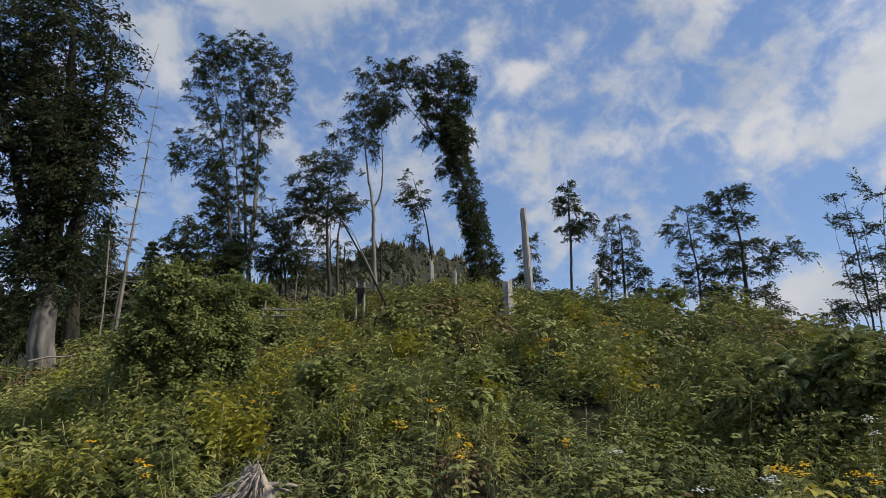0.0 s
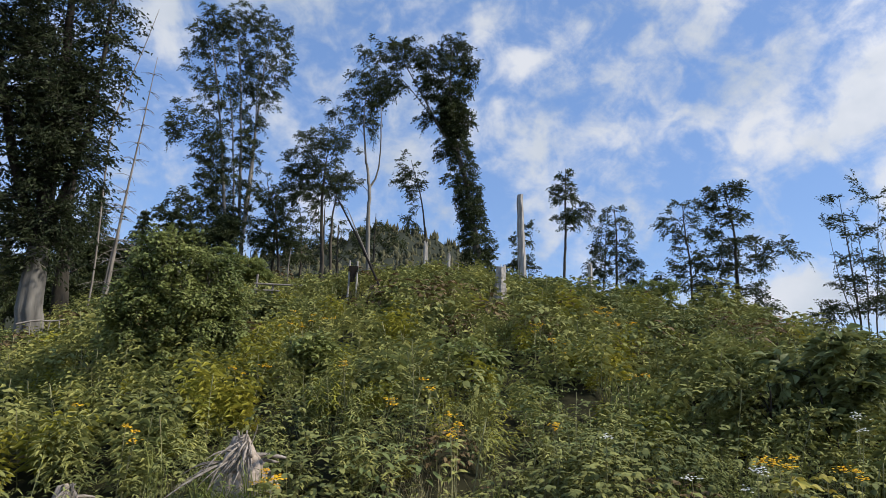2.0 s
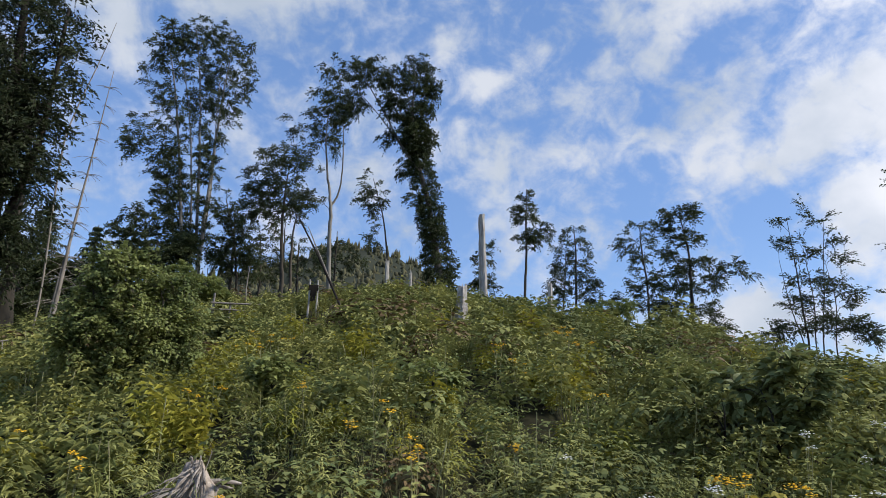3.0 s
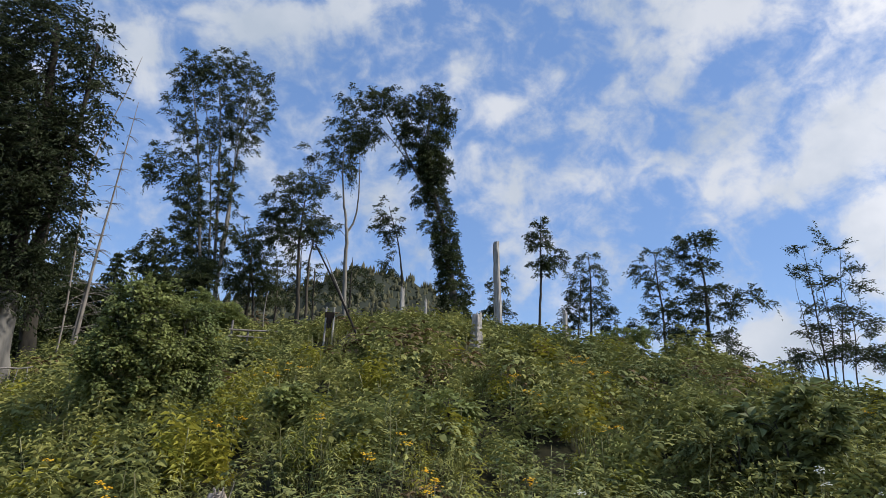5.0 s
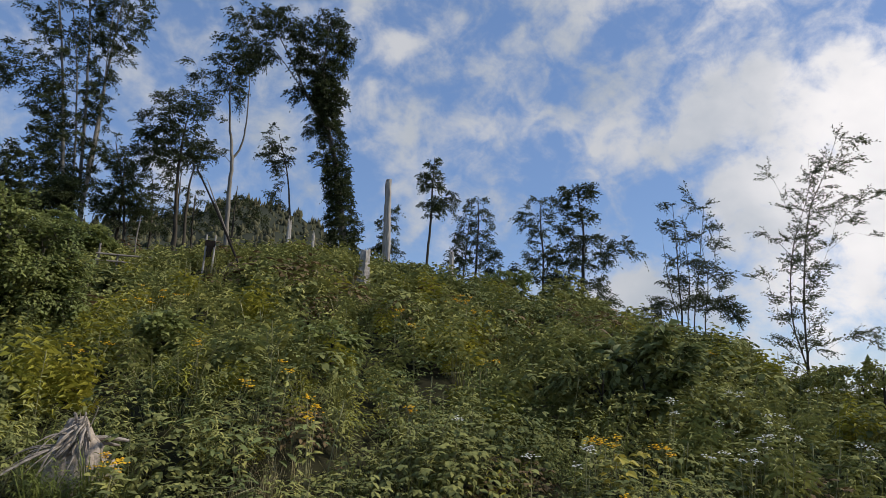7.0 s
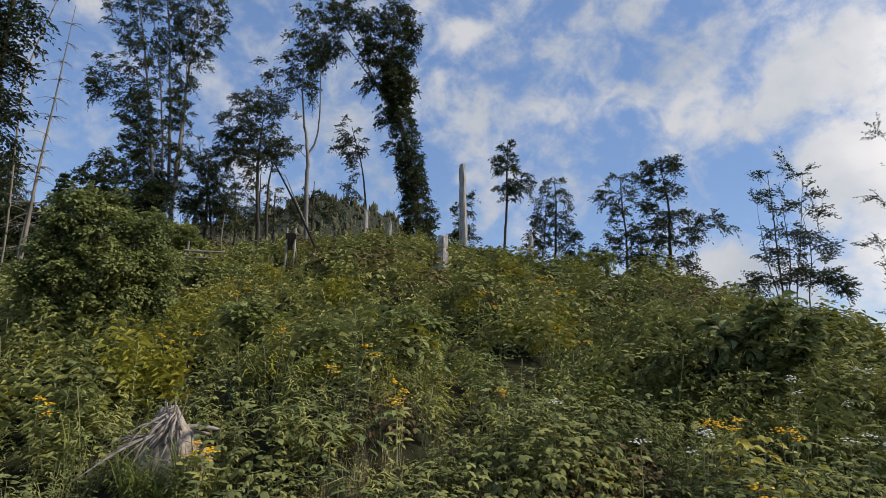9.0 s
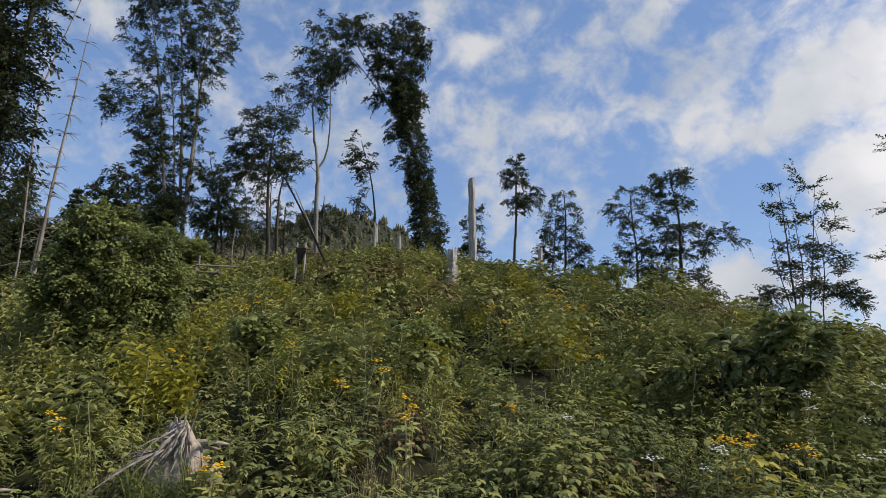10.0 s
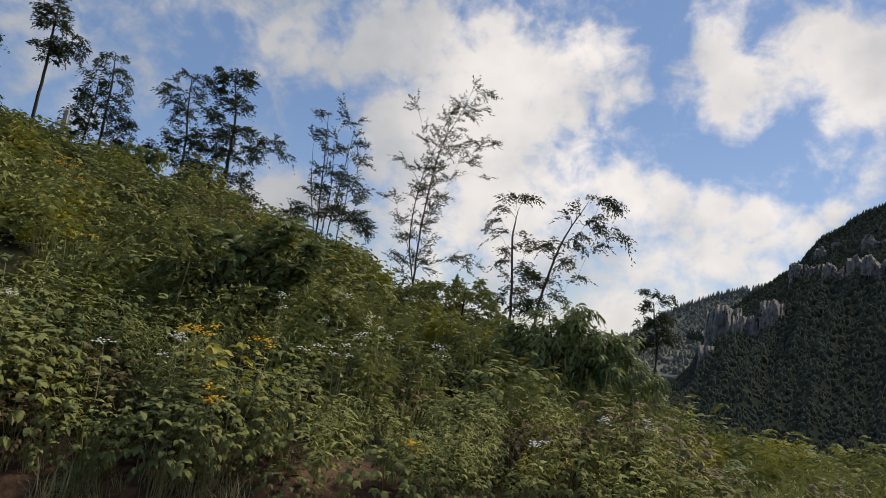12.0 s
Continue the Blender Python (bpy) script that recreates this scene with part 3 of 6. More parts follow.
broadleaf(-9.08, 14.37,
     [[(0.00, 1.99, 0.420), (-0.11, 3.12, 0.360), (-0.13, 4.43, 0.330)], [(-0.13, 4.20, 0.320), (-0.18, 6.07, 0.260), (-0.27, 8.69, 0.180), (-0.48, 11.32, 0.100)], [(-0.11, 4.70, 0.200), (0.23, 6.14, 0.140), (0.46, 8.26, 0.100), (0.45, 11.15, 0.050)], [(-0.28, 4.68, 0.220), (-0.88, 6.23, 0.160), (-1.50, 8.36, 0.120), (-2.08, 10.89, 0.060)]],
     [(-0.86, 7.80, 1.82, 1.75, 2.0), (-2.25, 8.31, 1.09, 2.70, 1.9), (-0.83, 10.23, 1.95, 1.71, 2.1), (-0.55, 5.46, 1.51, 1.51, 0.6), (-1.90, 5.26, 0.93, 1.43, 0.45), (-0.39, 7.76, 0.97, 1.02, 1.6), (-0.26, 5.36, 0.81, 0.82, 1.2), (-0.23, 6.49, 0.83, 0.85, 1.8), (0.19, 8.97, 0.98, 1.39, 1.1), (-0.24, 4.42, 0.70, 0.61, 1.1), (-1.52, 11.82, 1.67, 0.78, 0.9), (0.08, 6.83, 1.11, 1.01, 0.9), (-0.37, 4.14, 1.01, 0.46, 0.6), (0.21, 4.87, 0.83, 0.69, 0.5), (0.38, 11.13, 0.69, 0.98, 0.7), (0.75, 8.49, 0.53, 0.93, 0.6), (0.75, 10.25, 0.52, 0.65, 0.7), (0.67, 5.92, 0.56, 0.50, 0.6)], more=[(0.80, 6.97, 0.45, 0.67, 0.5), (-0.15, 5.00, 0.45, 0.80, 2.4), (-0.20, 6.50, 0.50, 0.90, 2.0), (-0.26, 8.10, 0.55, 0.90, 1.6)], label='tall dark broadleaf tree with a pale fluted trunk', seed=1, leaf=.13, dens=1.0, leaf_mat=SHADED_LEAF, bark=FLUTED_BARK, girth=0.70, flutes=7)
broadleaf(-10.71, 18.06,
     [[(0.00, 3.51, 0.300), (-0.12, 4.81, 0.240), (-0.21, 6.33, 0.160), (-0.27, 8.64, 0.080)]],
     [(-0.97, 4.09, 0.82, 0.81, 0.9), (-0.34, 5.63, 0.72, 1.02, 0.8), (0.40, 6.24, 0.53, 0.44, 0.5)], label='dark slender broadleaf tree behind the fluted trunk', seed=2, leaf=.12)
broadleaf(-9.10, 28.59,
     [[(0.00, 6.91, 0.270), (0.03, 9.52, 0.200), (0.06, 12.92, 0.150), (0.08, 15.63, 0.110), (0.23, 18.53, 0.050)], [(-0.32, 6.95, 0.220), (-0.92, 9.38, 0.170), (-1.42, 12.63, 0.120), (-2.11, 16.33, 0.080), (-2.72, 18.67, 0.040)], [(-0.20, 8.94, 0.180), (-0.56, 12.80, 0.130), (-0.99, 16.61, 0.090), (-1.51, 19.34, 0.040)], [(-0.45, 8.64, 0.120), (-0.73, 11.34, 0.090), (-1.23, 14.72, 0.060), (-1.92, 17.62, 0.030)], [(0.08, 8.71, 0.100), (0.13, 11.49, 0.080), (-0.02, 14.39, 0.050), (-0.13, 17.14, 0.030)]],
     [(-0.73, 8.87, 1.46, 1.07, 1.2), (-1.01, 10.73, 1.11, 1.24, 1.2), (-1.20, 17.18, 1.60, 1.08, 0.8), (-1.73, 12.28, 0.98, 0.98, 1.2), (-1.58, 8.22, 1.30, 0.78, 1.0), (-0.67, 19.09, 1.38, 1.03, 1.0), (-2.62, 13.25, 1.47, 0.68, 1.0), (-2.23, 18.81, 1.19, 0.94, 1.0), (-2.01, 9.48, 1.18, 0.69, 1.0), (0.69, 18.16, 0.90, 1.44, 0.8), (-1.23, 14.72, 1.16, 1.03, 0.6), (-0.32, 12.85, 0.64, 1.45, 0.7), (0.27, 16.14, 1.09, 0.92, 0.7), (-2.83, 17.69, 0.72, 1.07, 0.8), (-1.76, 10.88, 0.77, 0.82, 0.8), (-2.28, 15.83, 0.96, 0.74, 0.7), (-2.74, 9.63, 0.93, 0.58, 0.6), (-3.36, 12.67, 0.59, 0.69, 0.8)], more=[(-0.10, 14.07, 0.65, 0.89, 0.6), (1.00, 16.79, 0.83, 0.69, 0.6), (0.32, 13.86, 0.42, 0.65, 0.5), (-3.27, 14.26, 0.72, 0.29, 0.5), (-3.41, 16.61, 0.45, 0.42, 0.5), (-0.75, 15.60, 1.00, 0.90, 0.5), (0.10, 12.20, 0.55, 1.00, 0.4), (-1.90, 14.40, 0.80, 0.90, 0.4), (0.55, 15.00, 0.55, 0.80, 0.5), (-0.60, 13.40, 0.80, 0.90, 0.3), (0.35, 10.20, 0.50, 0.90, 0.7)], label='tall multi-stemmed beech with an open top', bark=PALE_BARK, dens=.72, seed=3, leaf=.13, girth=0.42, spray=.44)
broadleaf(-7.14, 28.11,
     [[(0.00, 6.61, 0.090), (-0.32, 8.65, 0.070), (-0.91, 10.73, 0.030)]],
     [(-0.22, 9.20, 0.74, 0.80, 1.0), (-0.68, 8.08, 0.72, 0.78, 1.0), (0.31, 7.94, 0.64, 0.89, 1.0), (-0.84, 10.19, 0.74, 0.65, 0.8), (-1.11, 11.25, 0.30, 0.38, 0.4)], label='young broadleaf tree with a loose dark crown', seed=4, leaf=.12)
broadleaf(-4.89, 26.55,
     [[(0.00, 6.44, 0.130), (-0.12, 7.91, 0.100), (-0.25, 9.67, 0.080), (-0.21, 11.53, 0.040)], [(0.35, 6.47, 0.090), (0.25, 8.45, 0.070), (0.35, 9.74, 0.030)]],
     [(0.01, 10.62, 0.98, 0.85, 1.3), (-0.61, 9.75, 1.20, 0.62, 1.2), (-1.03, 11.28, 1.02, 0.74, 1.2), (-1.40, 10.31, 0.71, 0.65, 1.0), (-0.66, 12.27, 0.99, 0.43, 1.0), (0.11, 11.98, 0.70, 0.60, 1.0), (-0.48, 8.62, 0.85, 0.50, 0.5), (0.55, 10.16, 0.54, 0.53, 0.8), (-1.67, 9.63, 0.56, 0.41, 0.7), (-0.58, 12.70, 0.50, 0.22, 0.7)], label='rounded broadleaf tree with a dense dark crown', seed=5, leaf=.12)
broadleaf(-2.72, 24.85,
     [[(0.00, 6.24, 0.130), (-0.13, 8.09, 0.110), (-0.20, 9.65, 0.090), (-0.42, 11.00, 0.060), (-0.61, 12.53, 0.040), (-0.61, 13.86, 0.020)], [(-0.20, 9.65, 0.070), (0.12, 10.43, 0.050), (0.14, 11.84, 0.035), (0.06, 13.41, 0.020)]],
     [(-0.49, 13.07, 0.72, 0.64, 1.0), (-0.32, 13.90, 0.78, 0.59, 0.9), (-0.13, 14.47, 0.61, 0.55, 0.6), (-1.04, 13.80, 0.48, 0.43, 0.8), (-0.18, 12.32, 0.43, 0.52, 0.6), (-0.77, 14.79, 0.73, 0.38, 0.5), (-1.44, 11.91, 0.70, 0.23, 0.7), (-1.55, 12.93, 0.61, 0.26, 0.7), (-2.47, 11.83, 0.57, 0.18, 0.7), (-1.14, 12.46, 0.47, 0.26, 0.6), (-0.56, 9.99, 0.23, 0.54, 0.4), (-0.80, 11.34, 0.42, 0.25, 0.4), (-2.17, 13.25, 0.28, 0.16, 0.5)], label='pale-stemmed forked tree with wind-blown foliage', seed=6, leaf=.11, bark=PALE_BARK)
broadleaf(-0.29, 22.00,
     [[(0.00, 5.43, 0.060), (-0.15, 7.06, 0.050), (-0.35, 8.32, 0.035), (-0.81, 9.84, 0.015)]],
     [(-0.89, 9.49, 0.38, 0.36, 0.8), (-0.96, 8.94, 0.37, 0.31, 0.8), (-0.58, 8.53, 0.29, 0.44, 0.7), (-0.62, 7.98, 0.29, 0.30, 0.6), (-0.46, 9.19, 0.25, 0.35, 0.6), (-0.49, 7.35, 0.45, 0.17, 0.4), (-0.77, 7.76, 0.20, 0.21, 0.4), (-1.14, 10.04, 0.13, 0.23, 0.4)], label='small drooping tree on the crest', seed=7, leaf=.10)
broadleaf(1.60, 21.94,
     [[(0.00, 5.62, 0.200), (-0.27, 7.16, 0.180), (-0.54, 8.65, 0.150), (-1.06, 10.65, 0.110), (-1.36, 12.28, 0.080), (-1.35, 14.25, 0.030)], [(-0.81, 9.97, 0.090), (-1.74, 11.32, 0.060), (-2.36, 12.48, 0.040), (-3.36, 14.16, 0.020)], [(-1.00, 10.40, 0.050), (-1.62, 12.00, 0.035), (-2.05, 13.40, 0.022), (-2.45, 14.70, 0.010)], [(-1.30, 10.72, 0.040), (-2.30, 12.10, 0.028), (-3.20, 13.10, 0.018), (-4.20, 14.10, 0.008)], [(-1.15, 11.00, 0.040), (-1.42, 12.60, 0.030), (-1.72, 13.90, 0.018), (-1.80, 15.00, 0.008)]],
     [(-1.11, 11.70, 0.78, 0.67, 1.3), (-1.22, 13.88, 0.80, 0.70, 1.3), (-1.28, 12.77, 0.75, 0.64, 1.3), (-0.02, 6.23, 0.62, 0.45, 0.6), (-0.95, 10.65, 0.48, 0.60, 0.6), (-2.24, 14.08, 0.58, 0.55, 1.3), (-1.16, 14.76, 0.63, 0.41, 1.0), (-2.17, 12.97, 0.57, 0.59, 1.2), (-3.36, 14.16, 0.80, 0.45, 1.1), (-3.50, 13.16, 0.66, 0.39, 1.0), (-4.13, 12.76, 0.66, 0.39, 0.9), (-4.28, 14.49, 0.81, 0.33, 0.9), (-0.55, 13.66, 0.31, 0.65, 0.6)], more=[(-1.69, 10.39, 0.34, 0.46, 0.6), (-1.20, 9.28, 0.38, 0.36, 0.6), (-2.31, 11.76, 0.39, 0.43, 1.0), (0.26, 6.76, 0.33, 0.29, 0.6), (-4.64, 13.48, 0.49, 0.25, 0.6), (-3.18, 14.80, 0.67, 0.26, 0.9), (-0.82, 5.89, 0.32, 0.20, 0.5)], label='leaning tree clad in leafy shoots up its stem', bark=GREY_BARK, seed=8, leaf=.11, dens=0.9, spray=.36, clad=380)
broadleaf(4.70, 22.51,
     [[(0.00, 5.58, 0.070), (0.06, 7.50, 0.055), (0.04, 8.83, 0.040), (0.06, 9.98, 0.015)]],
     [(0.17, 8.16, 0.51, 0.36, 1.2), (-0.05, 9.17, 0.47, 0.32, 1.0), (0.70, 8.43, 0.38, 0.22, 0.9), (0.12, 7.83, 0.38, 0.18, 1.0), (0.06, 9.74, 0.22, 0.32, 1.0), (-0.15, 8.83, 0.30, 0.27, 0.8), (0.27, 8.83, 0.26, 0.36, 0.7), (0.90, 8.16, 0.17, 0.18, 0.6)], label='slim young tree with tufted crown', seed=9, leaf=.11)
broadleaf(3.42, 23.76,
     [[(0.00, 5.71, 0.040), (-0.08, 7.27, 0.030), (-0.14, 8.19, 0.010)]],
     [(-0.06, 6.71, 0.44, 0.40, 1.0), (-0.28, 6.37, 0.48, 0.31, 1.0), (0.16, 6.38, 0.35, 0.31, 0.9), (0.09, 7.73, 0.27, 0.46, 0.7), (-0.30, 7.49, 0.31, 0.27, 0.8)], label='small dark sapling behind the broken trunk', seed=10, leaf=.10)
broadleaf(6.80, 23.02,
     [[(0.00, 5.14, 0.070), (-0.01, 6.42, 0.060), (-0.00, 7.75, 0.040), (-0.07, 8.89, 0.015)], [(-0.52, 5.34, 0.050), (-0.43, 6.42, 0.030), (-0.37, 7.75, 0.020)]],
     [(-0.71, 6.42, 0.63, 0.57, 1.0), (0.13, 6.21, 0.54, 0.65, 0.8), (-0.48, 7.19, 0.55, 0.45, 1.0), (0.26, 7.08, 0.55, 0.53, 0.8), (-0.93, 5.77, 0.55, 0.35, 1.0), (-0.36, 7.98, 0.56, 0.41, 0.8), (0.17, 7.97, 0.38, 0.41, 0.8), (0.77, 6.64, 0.45, 0.31, 0.8), (0.64, 5.88, 0.41, 0.39, 0.6), (-0.07, 8.66, 0.34, 0.37, 0.7)], label='small open-crowned tree on the crest', seed=11, leaf=.10)
broadleaf(9.25, 22.14,
     [[(0.00, 5.04, 0.070), (-0.02, 6.39, 0.050), (-0.16, 7.69, 0.040), (-0.20, 8.80, 0.015)]],
     [(-0.01, 6.61, 0.71, 0.38, 1.0), (0.14, 5.76, 0.66, 0.33, 1.0), (-0.17, 7.47, 0.56, 0.44, 0.8), (-0.43, 6.19, 0.71, 0.25, 0.9), (-0.65, 8.15, 0.49, 0.40, 0.7), (-0.11, 8.68, 0.53, 0.31, 0.7), (-0.85, 5.88, 0.48, 0.25, 0.8), (0.07, 8.23, 0.40, 0.40, 0.6), (-0.77, 7.71, 0.33, 0.27, 0.5)], label='small airy tree with drooping twigs', hang=0.3, seed=12, leaf=.10)
broadleaf(10.13, 20.65,
     [[(0.00, 4.60, 0.090), (0.04, 6.16, 0.075), (0.02, 7.36, 0.050), (-0.20, 8.84, 0.020)]],
     [(-0.70, 5.48, 0.73, 0.28, 1.1), (-0.11, 6.06, 0.72, 0.24, 1.2), (-0.21, 8.74, 0.68, 0.26, 1.2), (-0.35, 6.67, 0.66, 0.24, 1.2), (-0.08, 7.89, 0.63, 0.25, 1.2), (0.37, 5.27, 0.60, 0.27, 1.0), (0.32, 7.04, 0.54, 0.24, 1.2), (0.63, 6.33, 0.63, 0.20, 1.1), (-0.49, 7.29, 0.59, 0.25, 1.0), (-0.52, 8.34, 0.49, 0.25, 1.1), (0.94, 4.79, 0.45, 0.26, 0.8), (1.19, 6.70, 0.35, 0.24, 0.9), (-0.84, 6.19, 0.45, 0.20, 0.9), (0.18, 8.86, 0.37, 0.21, 1.0), (1.56, 6.88, 0.24, 0.24, 1.0), (1.96, 6.48, 0.27, 0.16, 0.8)], label='dark layered tree with a long side branch', seed=13, leaf=.10, dens=1.6, sway=(-0.1, 0, 0.15))
broadleaf(11.94, 17.28,
     [[(0.00, 3.78, 0.060), (-0.08, 5.04, 0.050), (-0.14, 6.35, 0.030), (-0.24, 7.69, 0.012)], [(0.17, 3.78, 0.040), (0.23, 5.05, 0.030), (0.11, 6.73, 0.015)], [(0.67, 3.71, 0.040), (0.77, 5.06, 0.025), (0.62, 6.34, 0.010)], [(0.35, 3.75, 0.035), (0.50, 5.20, 0.026), (0.62, 6.60, 0.016), (0.72, 7.60, 0.008)], [(-0.12, 3.80, 0.035), (-0.38, 5.00, 0.024), (-0.55, 6.40, 0.010)]],
     [(0.43, 4.42, 0.77, 0.29, 1.6), (0.01, 5.04, 0.55, 0.29, 1.0), (0.78, 5.60, 0.50, 0.33, 0.8), (-0.07, 5.78, 0.62, 0.26, 0.8), (-0.60, 4.30, 0.52, 0.29, 1.5), (1.03, 5.06, 0.37, 0.36, 0.8), (0.19, 6.44, 0.59, 0.26, 0.7), (1.58, 4.10, 0.42, 0.21, 1.4), (-0.24, 6.92, 0.60, 0.23, 0.6), (1.18, 4.35, 0.36, 0.32, 1.3), (0.80, 6.91, 0.44, 0.23, 0.6), (1.05, 6.34, 0.37, 0.22, 0.7), (0.55, 7.58, 0.42, 0.23, 0.6), (-0.43, 5.04, 0.28, 0.19, 0.7), (-0.51, 7.60, 0.36, 0.18, 0.5), (0.12, 7.98, 0.14, 0.27, 0.4)], label='many-stemmed thin tree with sparse leaves', seed=14, leaf=.085, dens=1.6, girth=0.5, hang=0.15, sway=(0.1, 0, 0.1))
broadleaf(13.17, 13.69,
     [[(0.00, 2.23, 0.060), (-0.03, 3.61, 0.050), (0.03, 5.03, 0.040), (0.23, 6.68, 0.030), (0.63, 7.65, 0.015), (1.07, 9.01, 0.006)], [(0.00, 2.23, 0.045), (-0.31, 3.75, 0.035), (-0.22, 5.53, 0.025), (0.24, 7.23, 0.012), (0.29, 8.15, 0.005)]],
     [(1.32, 3.29, 0.69, 0.24, 0.4), (-0.01, 5.92, 0.42, 0.28, 0.5), (-0.39, 3.12, 0.45, 0.17, 0.6), (1.10, 6.81, 0.60, 0.18, 0.5), (-0.02, 5.38, 0.35, 0.21, 0.6), (-0.39, 3.73, 0.38, 0.17, 0.6), (0.05, 4.24, 0.31, 0.21, 0.6), (0.01, 7.01, 0.63, 0.25, 0.2), (-0.57, 4.32, 0.41, 0.17, 0.5), (0.29, 5.07, 0.38, 0.18, 0.5), (0.59, 7.92, 0.46, 0.25, 0.3), (1.26, 6.30, 0.60, 0.14, 0.4), (-0.56, 6.02, 0.59, 0.14, 0.4), (0.30, 3.14, 0.45, 0.17, 0.4), (-1.01, 4.96, 0.52, 0.12, 0.4), (1.70, 7.00, 0.35, 0.14, 0.5), (1.22, 7.93, 0.43, 0.15, 0.4), (1.42, 8.42, 0.39, 0.15, 0.4)], more=[(-0.65, 7.91, 0.46, 0.18, 0.2), (1.02, 8.73, 0.21, 0.33, 0.3), (1.15, 5.83, 0.63, 0.09, 0.2)], label='tall sparse sapling with thin bare twigs', seed=15, leaf=.075, dens=2.3, girth=0.5, clad=70, hang=0.0, sway=(0.15, 0, 0.3))
broadleaf(12.76, 9.65,
     [[(0.00, 1.70, 0.050), (-0.09, 2.77, 0.040), (-0.20, 3.78, 0.030), (-0.15, 4.52, 0.010)], [(0.62, 1.86, 0.050), (0.78, 2.88, 0.040), (1.08, 3.94, 0.030), (1.54, 4.88, 0.010)]],
     [(-0.08, 2.33, 0.45, 0.29, 1.0), (0.20, 2.95, 0.51, 0.23, 1.0), (0.58, 2.21, 0.42, 0.28, 0.9), (0.66, 2.72, 0.42, 0.23, 0.8), (1.59, 4.44, 0.50, 0.20, 0.7), (1.80, 5.06, 0.42, 0.18, 0.9), (0.76, 3.61, 0.37, 0.20, 0.8), (1.22, 3.96, 0.37, 0.20, 0.8), (-0.21, 3.33, 0.32, 0.23, 0.8), (1.22, 3.38, 0.42, 0.17, 0.7), (0.04, 4.81, 0.43, 0.15, 0.8), (-0.38, 4.64, 0.26, 0.24, 0.7), (0.11, 3.67, 0.34, 0.17, 0.7), (1.13, 4.68, 0.34, 0.15, 0.8), (2.25, 4.16, 0.42, 0.14, 0.6), (-0.36, 3.90, 0.37, 0.15, 0.5), (1.11, 2.50, 0.28, 0.17, 0.5), (1.80, 3.81, 0.33, 0.11, 0.5)], more=[(-0.61, 4.17, 0.23, 0.12, 0.5), (2.30, 5.04, 0.17, 0.12, 0.5), (1.47, 2.98, 0.11, 0.11, 0.3)], label='twin-stemmed young tree leaning outwards', seed=16, leaf=.09, dens=1.25)
broadleaf(21.84, 9.96,
     [[(0.00, 1.35, 0.050), (-0.16, 2.34, 0.045), (-0.28, 3.15, 0.020)]],
     [(0.23, 1.99, 0.42, 0.28, 1.0), (-0.23, 1.72, 0.38, 0.28, 1.0), (-0.29, 2.32, 0.50, 0.24, 0.8), (0.06, 2.68, 0.50, 0.20, 0.8), (-0.40, 3.44, 0.39, 0.16, 0.8), (-0.46, 3.02, 0.35, 0.21, 0.7), (0.10, 3.30, 0.34, 0.16, 0.8)], label='lone sapling above the bank', seed=17, leaf=.10, dens=1.5)



def spruce(x, y, height, reach, label, seed):
    """A spruce: a straight trunk with whorls of drooping boughs, each hung with short needled twigs."""
    global rng
    rng = np.random.default_rng(seed)
    ground = float(land(x, y))
    top = thing("spruce", x, y, ground, label, "tree")
    part("trunk", tube([(0, 0, -0.2), (0.02, 0, height * 0.5), (0, 0.02, height)], [0.11, 0.07, 0.015], 8, 0.15), BARK, top, smooth=True)
    paths, P, D, L = [], [], [], []
    levels = int(height / 0.24)
    for k in range(levels):
        t = (k + 0.5) / levels
        for i in range(6):
            a, ln = i * 1.047 + k * 0.5 + rng.uniform(-0.3, 0.3), reach * (1.02 - t) ** 0.8 * rng.uniform(0.6, 1.1)
            w = np.array([math.cos(a), math.sin(a), 0])
            root = np.array([0, 0, height * (0.06 + 0.93 * t)])
            line = curve([root, root + w * ln * 0.5 + [0, 0, -0.10 * ln], root + w * ln + [0, 0, -0.22 * ln]], 8)
            paths.append(line[[0, 3, 7]])
            for q in range(1, 8):
                for side in (-1, 1):
                    for more in range(2):
                        P.append(line[q] + rng.normal(0, 0.03, 3))
                        D.append(w * 0.55 + side * np.array([-w[1], w[0], 0]) * rng.uniform(0.4, 1) + [0, 0, rng.uniform(-0.9, -0.1)])
                        L.append(rng.uniform(0.16, 0.32) * (0.6 + 0.4 * ln / reach))
    tagged(part("bough", bough_tubes(paths, np.full(len(paths), 0.014), 3), TWIG, top), kind="stuff")
    L = np.array(L)
    tagged(part("needles", leaves(np.array(P), np.array(D), L, L * 0.24, droop=0.3, rich=0), TREE_LEAF, top), kind="stuff")
    return top


